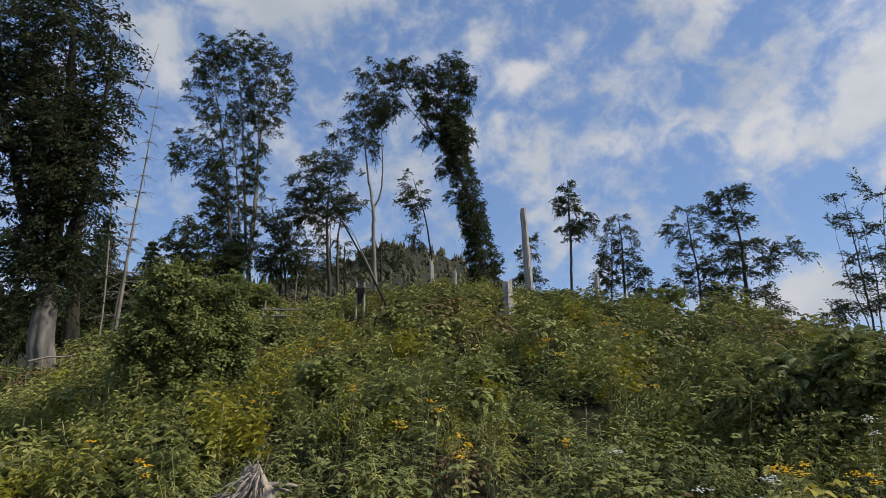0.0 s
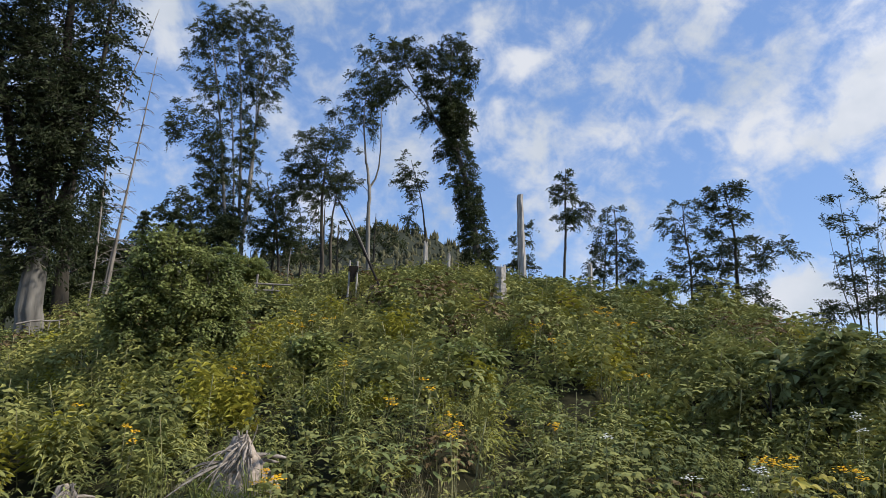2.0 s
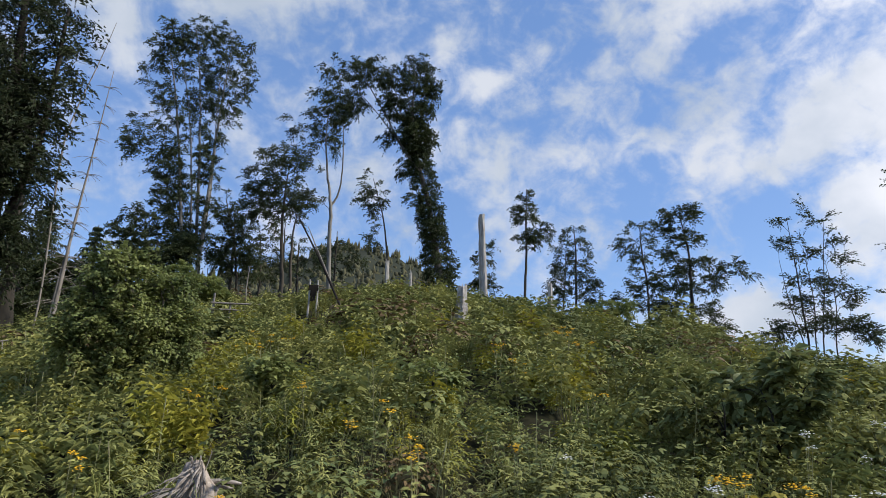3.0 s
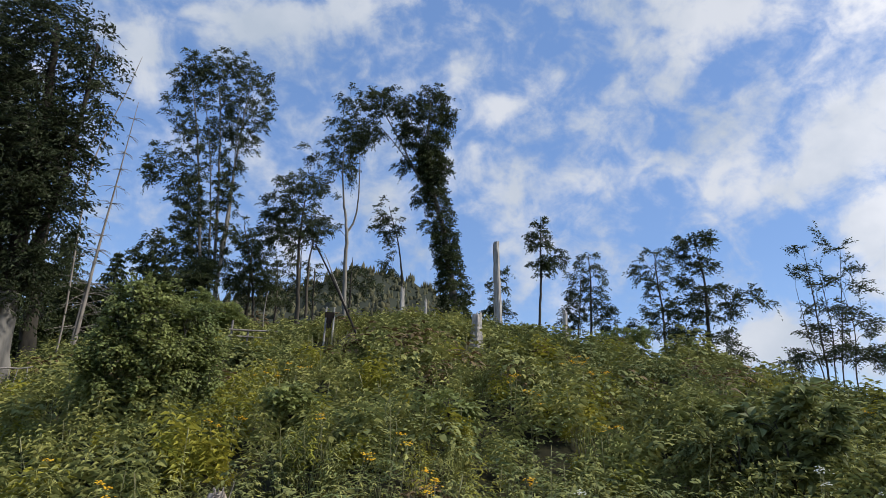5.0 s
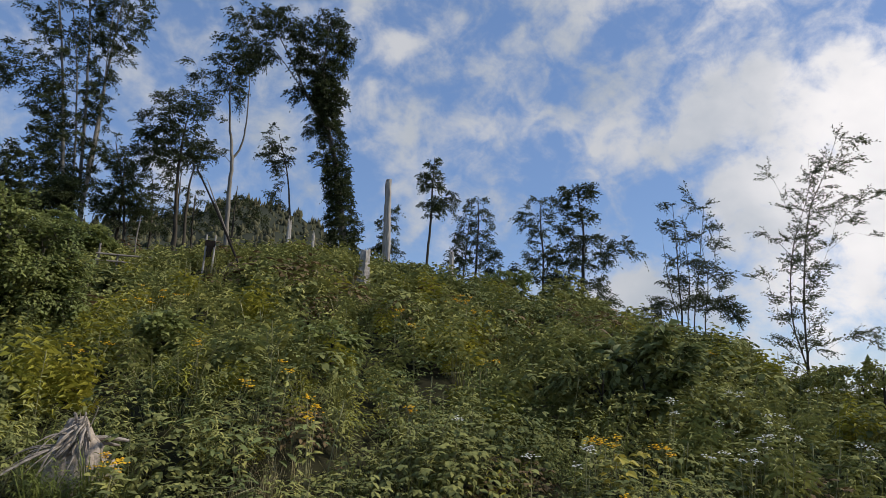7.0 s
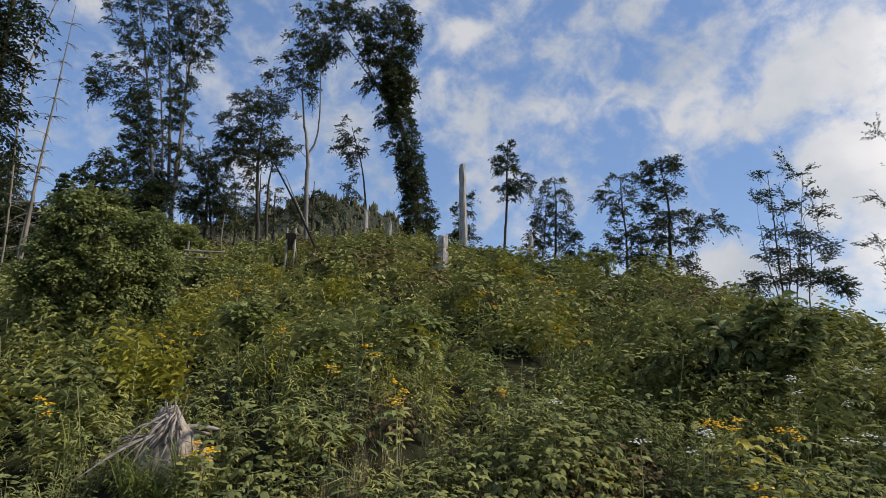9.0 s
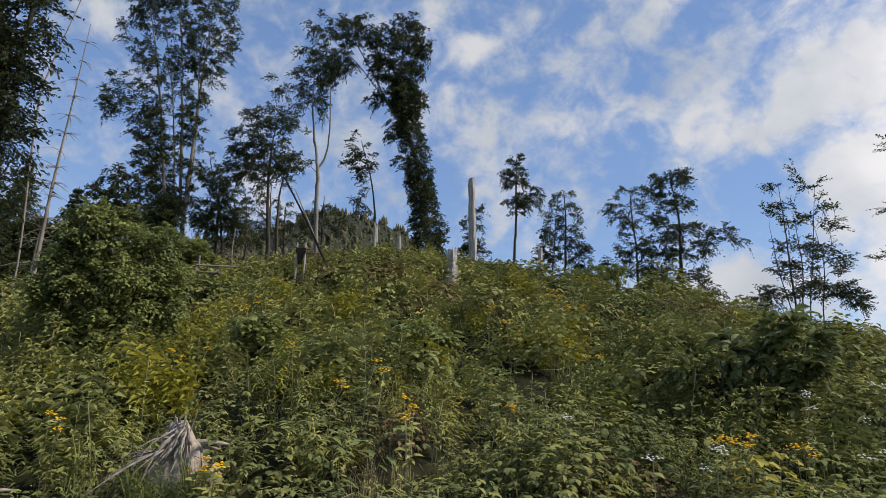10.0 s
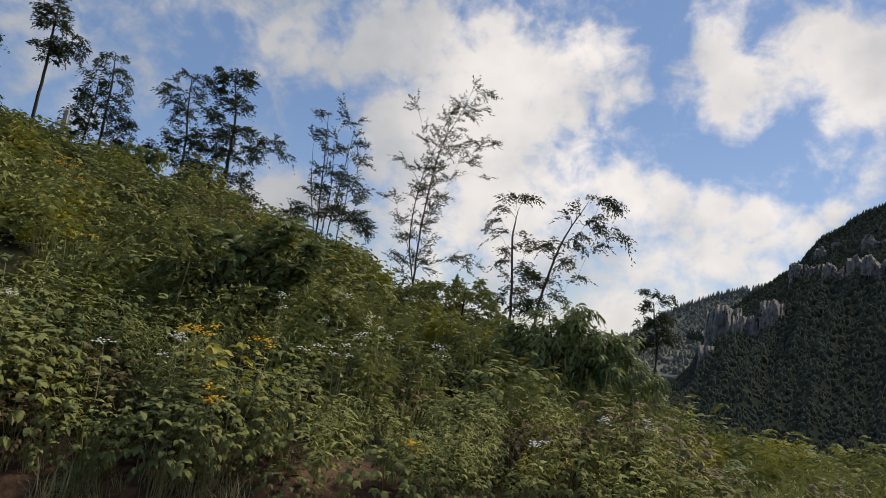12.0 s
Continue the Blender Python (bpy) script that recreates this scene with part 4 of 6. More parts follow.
# ---- herbs on the slope ----
def bramble_plant(rich=1):
    """A dome of leaves in threes that hang outwards over arching canes."""
    P, D, L, canes = [], [], [], []
    wide, tall = rng.uniform(0.24, 0.33), rng.uniform(0.42, 0.62)
    count, size = {2: (150, 0.045), 1: (120, 0.050), 0: (72, 0.072), -1: (36, 0.108)}[rich]
    for k in range(count):
        c = 1 - 1.1 * (k + 0.5) / count
        s, a, w = math.sqrt(1 - c * c), k * 2.4 + rng.uniform(-0.3, 0.3), rng.uniform(0.72, 1.12)
        p = np.array([wide * s * math.cos(a), wide * s * math.sin(a), tall * (0.38 + 0.62 * c)]) * w
        if k % 9 == 4:
            canes.append(tube(curve([(p[0] * 0.25, p[1] * 0.25, 0), p * [0.75, 0.75, 0.7], p], 3), [0.005, 0.0035, 0.002], 3, closed=False))
        a += rng.normal(0, 0.5)
        fall = 0.30 - 0.95 * (1 - c) + rng.normal(0, 0.25)
        for off, grow in ((0, 1.15), (1.15, 0.9), (-1.15, 0.9)):
            P.append(p)
            D.append((math.cos(a + off), math.sin(a + off), fall + rng.normal(0, 0.12)))
            L.append(size * grow * rng.uniform(0.8, 1.2))
    L = np.array(L)
    return leaves(np.array(P), np.array(D), L, L * 0.60, droop=0.35, fold=0.05, rich=1, tumble=0.22), join(canes)


def herb_plant(rich=1):
    """A tuft of plumes that lean outwards, with narrow arching leaves, shorter towards the tips."""
    P, D, L, canes = [], [], [], []
    count, size, slim = {1: (28, 0.074, 0.21), 0: (17, 0.105, 0.24), -1: (11, 0.135, 0.29)}[rich]
    blow = rng.normal(0, 0.05, 2)
    for k in range(9):
        a, r, h = k * 2.4 + rng.uniform(-0.3, 0.3), 0.25 * math.sqrt((k + 0.5) / 9), rng.uniform(0.38, 0.68)
        x, y = math.cos(a) * r, math.sin(a) * r
        h *= 1.0 - 0.5 * (r / 0.25) ** 2 * 0.6
        line = curve([(x * 0.2, y * 0.2, 0), (x * 0.55, y * 0.55, h * 0.65), (x + blow[0], y + blow[1], h)], 12)
        canes.append(tube(line[[0, 6, 11]], [0.004, 0.003, 0.0015], 3, closed=False))
        for i in range(count):
            t = 0.3 + 0.7 * i / (count - 1)
            b = i * 2.4 + k
            P.append(line[min(11, int(t * 11))] + [0, 0, 0.03 * rng.random()])
            D.append((math.cos(b) + 3.0 * x, math.sin(b) + 3.0 * y, rng.uniform(0.0, 0.5) + 0.5 * (t > 0.93)))
            L.append(size * rng.uniform(0.75, 1.25) * (1.2 - 0.62 * t))
    L = np.array(L)
    return leaves(np.array(P), np.array(D), L, L * slim, droop=0.6, fold=0.08, rich=max(rich, 0), tumble=0.25), join(canes)


def fern_plant(rich=1):
    """A rosette of arching fronds, each with two ranks of narrow leaflets."""
    P, D, L, canes = [], [], [], []
    for k in range(8):
        a, ln, h = k * 0.785 + rng.uniform(-0.3, 0.3), rng.uniform(0.28, 0.5), rng.uniform(0.28, 0.5)
        w = np.array([math.cos(a), math.sin(a), 0])
        line = curve([(0, 0, 0), w * ln * 0.3 + [0, 0, h * 0.75], w * ln * 0.75 + [0, 0, h], w * ln * 1.2 + [0, 0, h * 0.8]], 14)
        canes.append(tube(line[[0, 5, 13]], [0.004, 0.003, 0.001], 3, closed=False))
        for i in range(4, 14, 1 if rich > 0 else 2):
            for side in (-1, 1):
                P.append(line[i])
                D.append(w * 0.45 + side * np.array([-w[1], w[0], 0]) + [0, 0, rng.uniform(-0.25, 0.1)])
                L.append(0.09 * (1.08 - (i - 4) / 10.5) * rng.uniform(0.85, 1.15))
    L = np.array(L)
    return leaves(np.array(P), np.array(D), L, L * (0.3 if rich > 0 else 0.46), droop=0.2, fold=0.12, rich=max(rich, 0), tumble=0.25), join(canes)


def grass_tuft():
    V, F = [], []
    for k in range(26):
        a, h, lean = rng.uniform(0, 6.28), rng.uniform(0.25, 0.6), rng.uniform(0.05, 0.35)
        o = np.array([rng.normal(0, 0.05), rng.normal(0, 0.05), 0])
        w = np.array([math.cos(a), math.sin(a), 0])
        s = np.array([-w[1], w[0], 0]) * 0.004
        m, e = o + w * lean * 0.35 + [0, 0, h * 0.65], o + w * lean + [0, 0, h * rng.uniform(0.75, 1)]
        n = 5 * k
        V += [o - s, o + s, m - s * 0.8, m + s * 0.8, e]
        F += [(n, n + 1, n + 3), (n, n + 3, n + 2), (n + 2, n + 3, n + 4)]
    return np.array(V), np.array(F)


def field(count, b0, b1, near, far, keep=None):
    """Spots spread evenly over the slope between two bearings, from near to far beyond the bank's foot (far: metres past the crest)."""
    b = rng.uniform(b0, b1, count)
    foot = bank_foot(b) + near
    crest = np.interp(b, CREST_B, CREST_D) + (far if far < 3 else np.interp(b, [-60, -42, -12, 30, 36], [1.4, 3.5, 5, 5, 2]))
    d = np.sqrt(rng.uniform(0, 1, count) * (crest**2 - foot**2).clip(0) + foot**2)
    x, y = spot(b, d)
    ok = np.ones(count, bool) if keep is None else keep(x, y)
    for gx, gy, r in GLADES:
        ok &= np.hypot(x - gx, y - gy) > r * (0.8 + 0.4 * rng.random(count))
    if near > -0.5:
        ok &= (b > -14) | (b < -45) | (d > bank_foot(b) + 0.42 * rng.random(count) + 0.12)
    x, y = x[ok], y[ok]
    return np.column_stack([x, y, land(x, y) - 0.02])


def sites(cell):
    """Spots for whole plants over the slope, one to a cell, so that each keeps its own room."""
    x, y = np.meshgrid(np.arange(-15, 19, cell), np.arange(-2.5, 24, cell), indexing="ij")
    y = y + 0.5 * cell * (np.arange(x.shape[0]) % 2)[:, None]
    x, y = (x + rng.uniform(-0.4, 0.4, x.shape) * cell).ravel(), (y + rng.uniform(-0.4, 0.4, y.shape) * cell).ravel()
    d, b = np.hypot(x, y), np.degrees(np.arctan2(-x, y))
    foot = bank_foot(b)
    ok = (b > -90) & (b < 42) & (d < np.interp(b, CREST_B, CREST_D) + np.interp(b, [-60, -42, -12, 30, 36], [1.4, 2.5, 3.8, 4.0, 2]))
    ok &= d > foot + np.where((b > -14) | (b < -45), -0.1, 0.12 + 0.42 * rng.random(len(x)))
    for gx, gy, r in GLADES:
        ok &= np.hypot(x - gx, y - gy) > 0.12 + r * (0.9 + 0.4 * rng.random(len(x)))
    return x[ok], y[ok]


def patch(x, y, sx=0.45, sy=0.45, ph=0.0):
    """A slow, uneven mask of drifts, 0 to 1."""
    v = np.sin(sx * x + 2.1 * np.sin(0.31 * y + ph) + ph) + np.sin(sy * y + 1.7 * np.sin(0.37 * x + 1.9 * ph)) + 0.7 * np.sin(1.3 * x - 1.1 * y + 3 * ph)
    return 0.5 + v / 5.4


def mounds(x, y):
    """Growth in hummocks a metre or two across: low and thin between them, tall and full on top."""
    u, v = x + 0.35 * np.sin(1.9 * y + 0.7), y + 0.35 * np.sin(2.3 * x + 1.1)
    n = np.sin(4.6 * u + 0.6) * np.sin(4.1 * v + 1.7) + 0.7 * np.sin(2.3 * u - 1.9 * v + 2.0) + 0.35 * np.sin(7.9 * u + 6.7 * v) + 0.5 * np.sin(1.1 * u + 2.9 * v)
    return 0.95 + 0.30 * np.clip(n, -1.6, 1.2)


def stuff(name, vf, mat, label, category, smooth=False):
    ob = new(name, mesh_of(name, *vf, mat, smooth))
    return tagged(ob, label, category, kind="stuff")


def pebbles():
    """Small stones and crumbs of earth along the foot of the bank."""
    V0 = np.array([(1, 0, 0), (-0.9, 0.1, 0), (0, 0.8, 0.05), (0.1, -0.85, 0), (0.1, 0, 0.6), (0, 0, -0.4)])
    F0 = np.array([(0, 2, 4), (2, 1, 4), (1, 3, 4), (3, 0, 4), (2, 0, 5), (1, 2, 5), (3, 1, 5), (0, 3, 5)])
    s = field(2600, -100, 20, -1.6, -11.9)
    return scattered((V0, F0), s + [0, 0, 0.02], rng.uniform(0, 6.28, len(s)), 0.006 + 0.022 * rng.random(len(s)) ** 3, 0.3)


def herbs():
    global rng
    rng = np.random.default_rng(21)
    B0, B1 = -90, 42

    def brambly(x, y):
        """More brambles to the right of the slope and in drifts elsewhere."""
        return np.clip(0.95 * patch(x, y, ph=0.7) - 0.12 + 0.35 * np.clip((x - 1.5) / 4, -0.6, 1) + 0.6 * np.exp(-((x - 1.6) ** 2 + (y - 4.6) ** 2) / 1.4**2) - 0.55 * np.exp(-((x - 6.8) ** 2 + (y - 2.8) ** 2) / 2.6**2), 0, 1)

    def drift(x, y):
        """Where the yellow drifts lie: a few soft-edged places on the slope."""
        v = 0.004 + np.zeros_like(x)
        for gx, gy, r, w in ((-2.3, 10.4, 1.3, 1.0), (-2.1, 7.2, 0.8, 0.6), (3.2, 11.6, 0.9, 1.0), (1.6, 8.5, 0.9, 0.6), (-3.6, 6.4, 0.9, 0.5), (3.0, 4.6, 0.4, 0.8), (0.3, 7.2, 0.8, 0.35), (-0.9, 6.2, 0.7, 0.3)):
            v = np.maximum(v, w * np.exp(-((x - gx) ** 2 + (y - gy) ** 2) / r**2))
        return v

    def ferny(x, y):
        """Clumps of fern, a few steps across."""
        v = np.clip(4 * patch(x, y, 0.9, 1.1, 2.6) - 2.25, 0, 1)
        # the last, wide clump is added to darken the bank's right foot
        for gx, gy, r in ((-1.72, 9.6, 0.7), (-0.7, 8.5, 0.6), (0.63, 8.4, 0.55), (-0.3, 5.9, 0.6), (1.2, 6.9, 0.5), (6.8, 2.6, 2.0)):
            v = np.maximum(v, np.exp(-((x - gx) ** 2 + (y - gy) ** 2) / r**2))
        return v

    def browned(x, y):
        """Withered brambles below the crest and in small spots elsewhere."""
        v = np.clip(3 * patch(x, y, 0.6, 0.7, 4.0) - 1.6, 0, 0.45) * np.clip((y - 8) / 3, 0, 1)
        # the last, wide spot is likewise added to darken the right foot
        for gx, gy, r in ((-0.4, 12.0, 0.9), (0.5, 12.8, 1.1), (1.5, 14.2, 1.3), (2.3, 12.8, 1.1), (1.0, 11.9, 0.8), (0.55, 6.3, 0.4), (5.0, 11.5, 1.0), (0.9, 4.5, 0.8), (6.0, 3.2, 1.6)):
            v = np.maximum(v, 0.8 * np.exp(-((x - gx) ** 2 + (y - gy) ** 2) / r**2))
        return v

    # every spot gets one kind of plant, by how the kinds drift over the slope; the second sowing is a low layer between the first
    kinds = [(bramble_plant, "bramble_thicket", BERRY_LEAF, "raspberry thicket of dull green leaves in threes on the slope", "brambles"),
             (herb_plant, "meadow_herbs", HERB_LEAF, "yellowish green narrow-leaved herbs covering the slope", "herbs"),
             (fern_plant, "fern_clumps", FERN_LEAF, "clumps of mid-green fern fronds among the herbs", "ferns"),
             (herb_plant, "yellow_herbs", LIME_LEAF, "drifts of yellowing herbs in faded bloom on the slope", "herbs"),
             (bramble_plant, "withered_herbs", BROWN_LEAF, "brownish withered leaves among the herbs", "herbs")]
    blades, rods = [[] for k in kinds], []
    for cell, low, high, sink in ((0.36, 0.82, 1.22, 0.0), (0.46, 0.45, 0.7, 0.03)):
        x, y = sites(cell)
        if sink:
            near = np.hypot(x, y) < 11
            x, y = x[near], y[near]
        lush = mounds(x, y)
        keep = (rng.random(len(x)) < np.clip(2.2 * (lush - 0.30), 0.6, 1)) | (sink > 0)
        x, y, lush = x[keep], y[keep], lush[keep]
        fern, bush = ferny(x, y), brambly(x, y)
        share = np.stack([(0.12 + 0.88 * bush) * (1 - 0.7 * fern), (1.05 - 0.9 * bush) * (1 - 0.6 * fern), 0.05 + 0.6 * fern, 0.06 + 0.8 * drift(x, y), 0.45 * browned(x, y)], 1)
        pick = (rng.random((len(x), 1)) * share.sum(1, keepdims=True) > np.cumsum(share, 1)).sum(1)
        spots = np.column_stack([x, y, land(x, y) - 0.02 - sink])
        size = rng.uniform(low, high, len(x)) * np.clip(lush, 0.72, 1.2)
        far = np.hypot(x, y) + rng.normal(0, 0.3, len(x))
        turn = rng.uniform(0, 6.28, len(x))
        which = rng.integers(0, 4, len(x))
        for n, (maker, *_) in enumerate(kinds):
            best = 2 if maker is bramble_plant else 1
            for rich, where in ((best, far < 5.3), (1, (far >= 5.3) & (far < 6.6)), (0, (far >= 6.6) & (far < 10.5)), (-1, far >= 10.5)):
                for k in range(4):
                    at = where & (pick == n) & (which == k)
                    l, c = maker(rich)
                    if at.any():
                        blades[n].append(scattered(l, spots[at], turn[at], size[at]))
                        rods.append(scattered(c, spots[at][::3 if rich > 0 else 6], turn[at][::3 if rich > 0 else 6], size[at][::3 if rich > 0 else 6]))
    for (maker, name, mat, label, category), bl in zip(kinds, blades):
        stuff(name, join(bl), mat, label, category)
    # dry upright stalks that stand out of the growth
    s = field(420, -70, 36, 1.0, -2.5)
    bare = join([tube(curve([(0, 0, 0), (0.01, 0.01, 0.5), (0.04, 0.02, 0.92)], 4), [0.0045, 0.004, 0.0035, 0.003], 3, closed=False), tube([(0.03, 0.015, 0.80), (0.038, 0.018, 0.88), (0.042, 0.021, 0.95)], [0.004, 0.008, 0.003], 4)])
    rods.append(scattered(bare, s, rng.uniform(0, 6.28, len(s)), rng.uniform(0.55, 0.95, len(s)), 0.14))
    stuff("herb_stems", join(rods), STALK, "thin pale stems and dry stalks of the herbs", "stems")
    gr = []
    for k in range(3):
        s = np.vstack([field(250, B0, B1, 0.2, 2.0), field(60, -95, -58, -0.7, -11.0), field(110, -84, -56, 0.6, -1.0)])
        gr.append(scattered(grass_tuft(), s, rng.uniform(0, 6.28, len(s)), rng.uniform(0.7, 1.25, len(s))))
    # tufts that hide the foot of the torn stump
    x, y = rng.uniform(-1.62, -1.02, 26), rng.uniform(4.72, 4.98, 26)
    gr.append(scattered(grass_tuft(), np.column_stack([x, y, land(x, y) - 0.02]), rng.uniform(0, 6.28, 26), rng.uniform(0.6, 1.0, 26)))
    x, y = rng.uniform(-1.62, -1.02, 9), rng.uniform(4.75, 4.98, 9)
    gr.append(scattered(herb_plant(1)[0], np.column_stack([x, y, land(x, y) - 0.02]), rng.uniform(0, 6.28, 9), rng.uniform(0.65, 0.95, 9)))
    dry = []
    for k in range(2):
        s = np.vstack([field(300, -95, -30, -0.7, -12.1), field(80, -30, 5, -0.62, -12.4), field(130, -54, -36, -0.55, -12.0)])
        dry.append(scattered(grass_tuft(), s, rng.uniform(0, 6.28, len(s)), rng.uniform(0.3, 0.75, len(s))))
    stuff("dry_grass", join(dry), DRY_GRASS, "sparse dry grass stalks at the foot of the bank", "grass")
    stuff("pebbles", pebbles(), SOIL, "small stones and crumbs of reddish earth at the bank's foot", "stones")
    stuff("grass", join(gr), GRASS, "loose tufts of long green grass among the herbs", "grass")


herbs()


# ---- dead wood ----
def snag(x, y, height, r, name, label, lean=(0, 0), jag=0.25, mat=DEADWOOD, seed=0, category="dead tree"):
    """A standing broken trunk: fluted, splintered top."""
    global rng
    rng = np.random.default_rng(seed)
    z = float(land(x, y))
    top = thing(name, x, y, z, label, category)
    n, sides = 16, 18
    h = np.linspace(0, 1, n)
    line = np.column_stack([lean[0] * h, lean[1] * h, h * height])
    line[0, 2] = -0.3
    rad = r * (1.25 - 0.5 * h**0.6)
    rad[0] *= 1.25
    line[1:-1, :2] += rng.normal(0, 0.03 * r, (n - 2, 2))
    V, F = tube(line, rad * rng.uniform(0.96, 1.04, n), sides, 0.40, closed=False)
    rim = np.arange((n - 1) * sides, n * sides)
    V[rim, 2] += jag * height * (rng.random(sides) - 0.6)
    V[rim, :2] += rng.normal(0, r * 0.1, (sides, 2))
    low = np.vstack([V, [[*line[-1, :2], height * (1 - jag)]]])
    F = np.vstack([F, np.stack([rim, np.roll(rim, -1), np.full(sides, len(V))], -1)])
    trunk = part("trunk", (low, F), mat, top, smooth=False)
    for k in range(5):
        a, hh = rng.uniform(0, 6.28), rng.uniform(0.75, 0.98) * height
        p = np.array([math.cos(a) * r * 0.55 + lean[0], math.sin(a) * r * 0.55 + lean[1], hh])
        part("splinter", tube([p, p + [0, 0, min(0.25, 0.12 * height) * rng.uniform(0.5, 1.3)]], [r * 0.16, 0.004], 4), mat, trunk)
    return top


def crest_snag(bearing, distance, top_deg, r, name, label, **kw):
    sx, sy = spot(bearing, distance)
    snag(sx, sy, EYE + distance * math.tan(radians(top_deg)) - float(land(sx, sy)), r, name, label, **kw)


crest_snag(-8.1, 20, 17.6, 0.13, "broken_trunk", "tall pale broken tree trunk with a splintered top", lean=(-0.16, 0), jag=0.05, seed=31)
crest_snag(-6.0, 15.5, 11.2, 0.14, "tree_stump", "grey splintered stump among the brambles", jag=0.12, seed=32, category="stump")
crest_snag(0.95, 18, 13.2, 0.075, "tree_stump", "slim pale broken stump on the crest", lean=(-0.05, 0), jag=0.12, seed=33, category="stump")
crest_snag(-1.15, 18, 12.1, 0.05, "tree_stump", "thin pale broken stump on the crest", jag=0.15, seed=34, category="stump")
crest_snag(-14.1, 18, 11.4, 0.08, "tree_stump", "pale split stump beside a sapling", jag=0.3, seed=35, category="stump")
crest_snag(-2.05, 18, 11.2, 0.03, "tree_stump", "thin grey broken stem on the crest", jag=0.1, seed=36, category="stump")



# ---- shrubs and the wood behind ----
DARK_LEAF = material("dark_shrub_leaf", (0.245, 0.262, 0.095), (0.125, 0.148, 0.056), 1.5, 0.55, 0, 2, 0.35, 0.25)


LONG_LEAF = material("drooping_leaf", (0.245, 0.280, 0.100), (0.125, 0.158, 0.060), 1.5, 0.55, 0, 2, 0.3, 0.3)


def shrub(x, y, stems, lobes, label, seed, leaf=0.1, dens=1.0, leaf_mat=BUSH_LEAF, more=(), slim=0.6, sway=(0, -0.15, 0.02)):
    away = math.hypot(x, y)
    rich = 2 if away < 7.7 and slim > 0.5 else 1 if away < 9.7 else 0
    return broadleaf(x, y, stems, lobes, label, seed, 0.85 * leaf, 0.75 * dens, TWIG, "shrub", leaf_mat, sway, "shrub", 0.24, 210, 0.72, rich, 0.6, more, 0, slim)


shrub(-3.38, 8.56,
     [[(0.00, 1.82, 0.030), (-0.09, 2.45, 0.025), (-0.22, 3.21, 0.010)], [(-0.14, 1.81, 0.020), (-0.43, 2.42, 0.015), (-0.61, 3.01, 0.008)], [(0.14, 1.83, 0.020), (0.23, 2.48, 0.015), (0.24, 2.95, 0.008)]],
     [(-0.11, 2.60, 0.54, 0.46, 1.2), (-0.26, 3.25, 0.47, 0.38, 1.2), (-0.03, 2.08, 0.57, 0.26, 1.0), (0.28, 2.41, 0.35, 0.39, 1.1), (-0.56, 2.41, 0.34, 0.37, 1.0), (-0.57, 2.94, 0.33, 0.34, 1.0), (0.17, 2.95, 0.31, 0.36, 1.0), (-0.63, 2.18, 0.27, 0.29, 1.0), (0.50, 2.66, 0.27, 0.35, 1.0), (-0.75, 2.54, 0.23, 0.34, 0.9), (0.55, 2.28, 0.25, 0.26, 1.0), (0.41, 3.13, 0.26, 0.24, 0.8), (-0.45, 3.34, 0.28, 0.20, 0.8), (-0.15, 3.46, 0.22, 0.16, 0.8)], label='rounded dark green leafy shrub standing in the herbs', seed=51, leaf=.068, dens=2.0)
shrub(-5.69, 19.17,
     [[(0.00, 4.61, 0.030), (-0.06, 5.13, 0.020), (-0.11, 5.58, 0.010)]],
     [(-0.21, 5.03, 0.60, 0.46, 1.0), (-0.75, 5.32, 0.49, 0.50, 1.0), (0.23, 4.81, 0.51, 0.35, 0.9)], label='dark shrub at the foot of the beech', seed=52, leaf=.12)
shrub(4.00, 6.46,
     [[(0.00, 1.28, 0.020), (-0.04, 1.70, 0.015), (-0.14, 2.01, 0.008)], [(0.06, 1.29, 0.020), (0.18, 1.71, 0.015), (0.28, 2.01, 0.008)]],
     [(0.01, 1.64, 0.36, 0.26, 1.0), (0.14, 1.95, 0.27, 0.28, 1.0), (-0.14, 2.04, 0.28, 0.21, 0.9), (0.06, 1.41, 0.33, 0.15, 0.8), (0.35, 1.78, 0.19, 0.22, 0.9), (-0.38, 1.75, 0.26, 0.23, 0.7), (0.28, 2.08, 0.22, 0.18, 0.8), (-0.50, 1.97, 0.24, 0.19, 0.7), (0.02, 2.24, 0.24, 0.15, 0.8)], label='dark broad-leaved shrub with large soft leaves', seed=53, leaf=.17, dens=.36, leaf_mat=DARK_LEAF)
shrub(7.57, 4.87,
     [[(0.00, 0.95, 0.020), (-0.06, 1.41, 0.015), (-0.14, 1.80, 0.008)]],
     [(0.05, 1.19, 0.54, 0.31, 1.0), (-0.15, 1.55, 0.43, 0.32, 1.0), (0.39, 1.56, 0.34, 0.31, 1.0), (0.59, 1.20, 0.45, 0.23, 1.0), (-0.52, 1.34, 0.32, 0.32, 0.9), (1.18, 1.21, 0.37, 0.21, 0.8), (0.21, 1.84, 0.31, 0.24, 0.9), (0.78, 1.46, 0.30, 0.23, 0.9)], label='clump of long drooping narrow leaves on the shoulder of the bank', seed=54, leaf=.13, dens=1.0, leaf_mat=LONG_LEAF, slim=0.32, sway=(0, -0.2, -0.5))
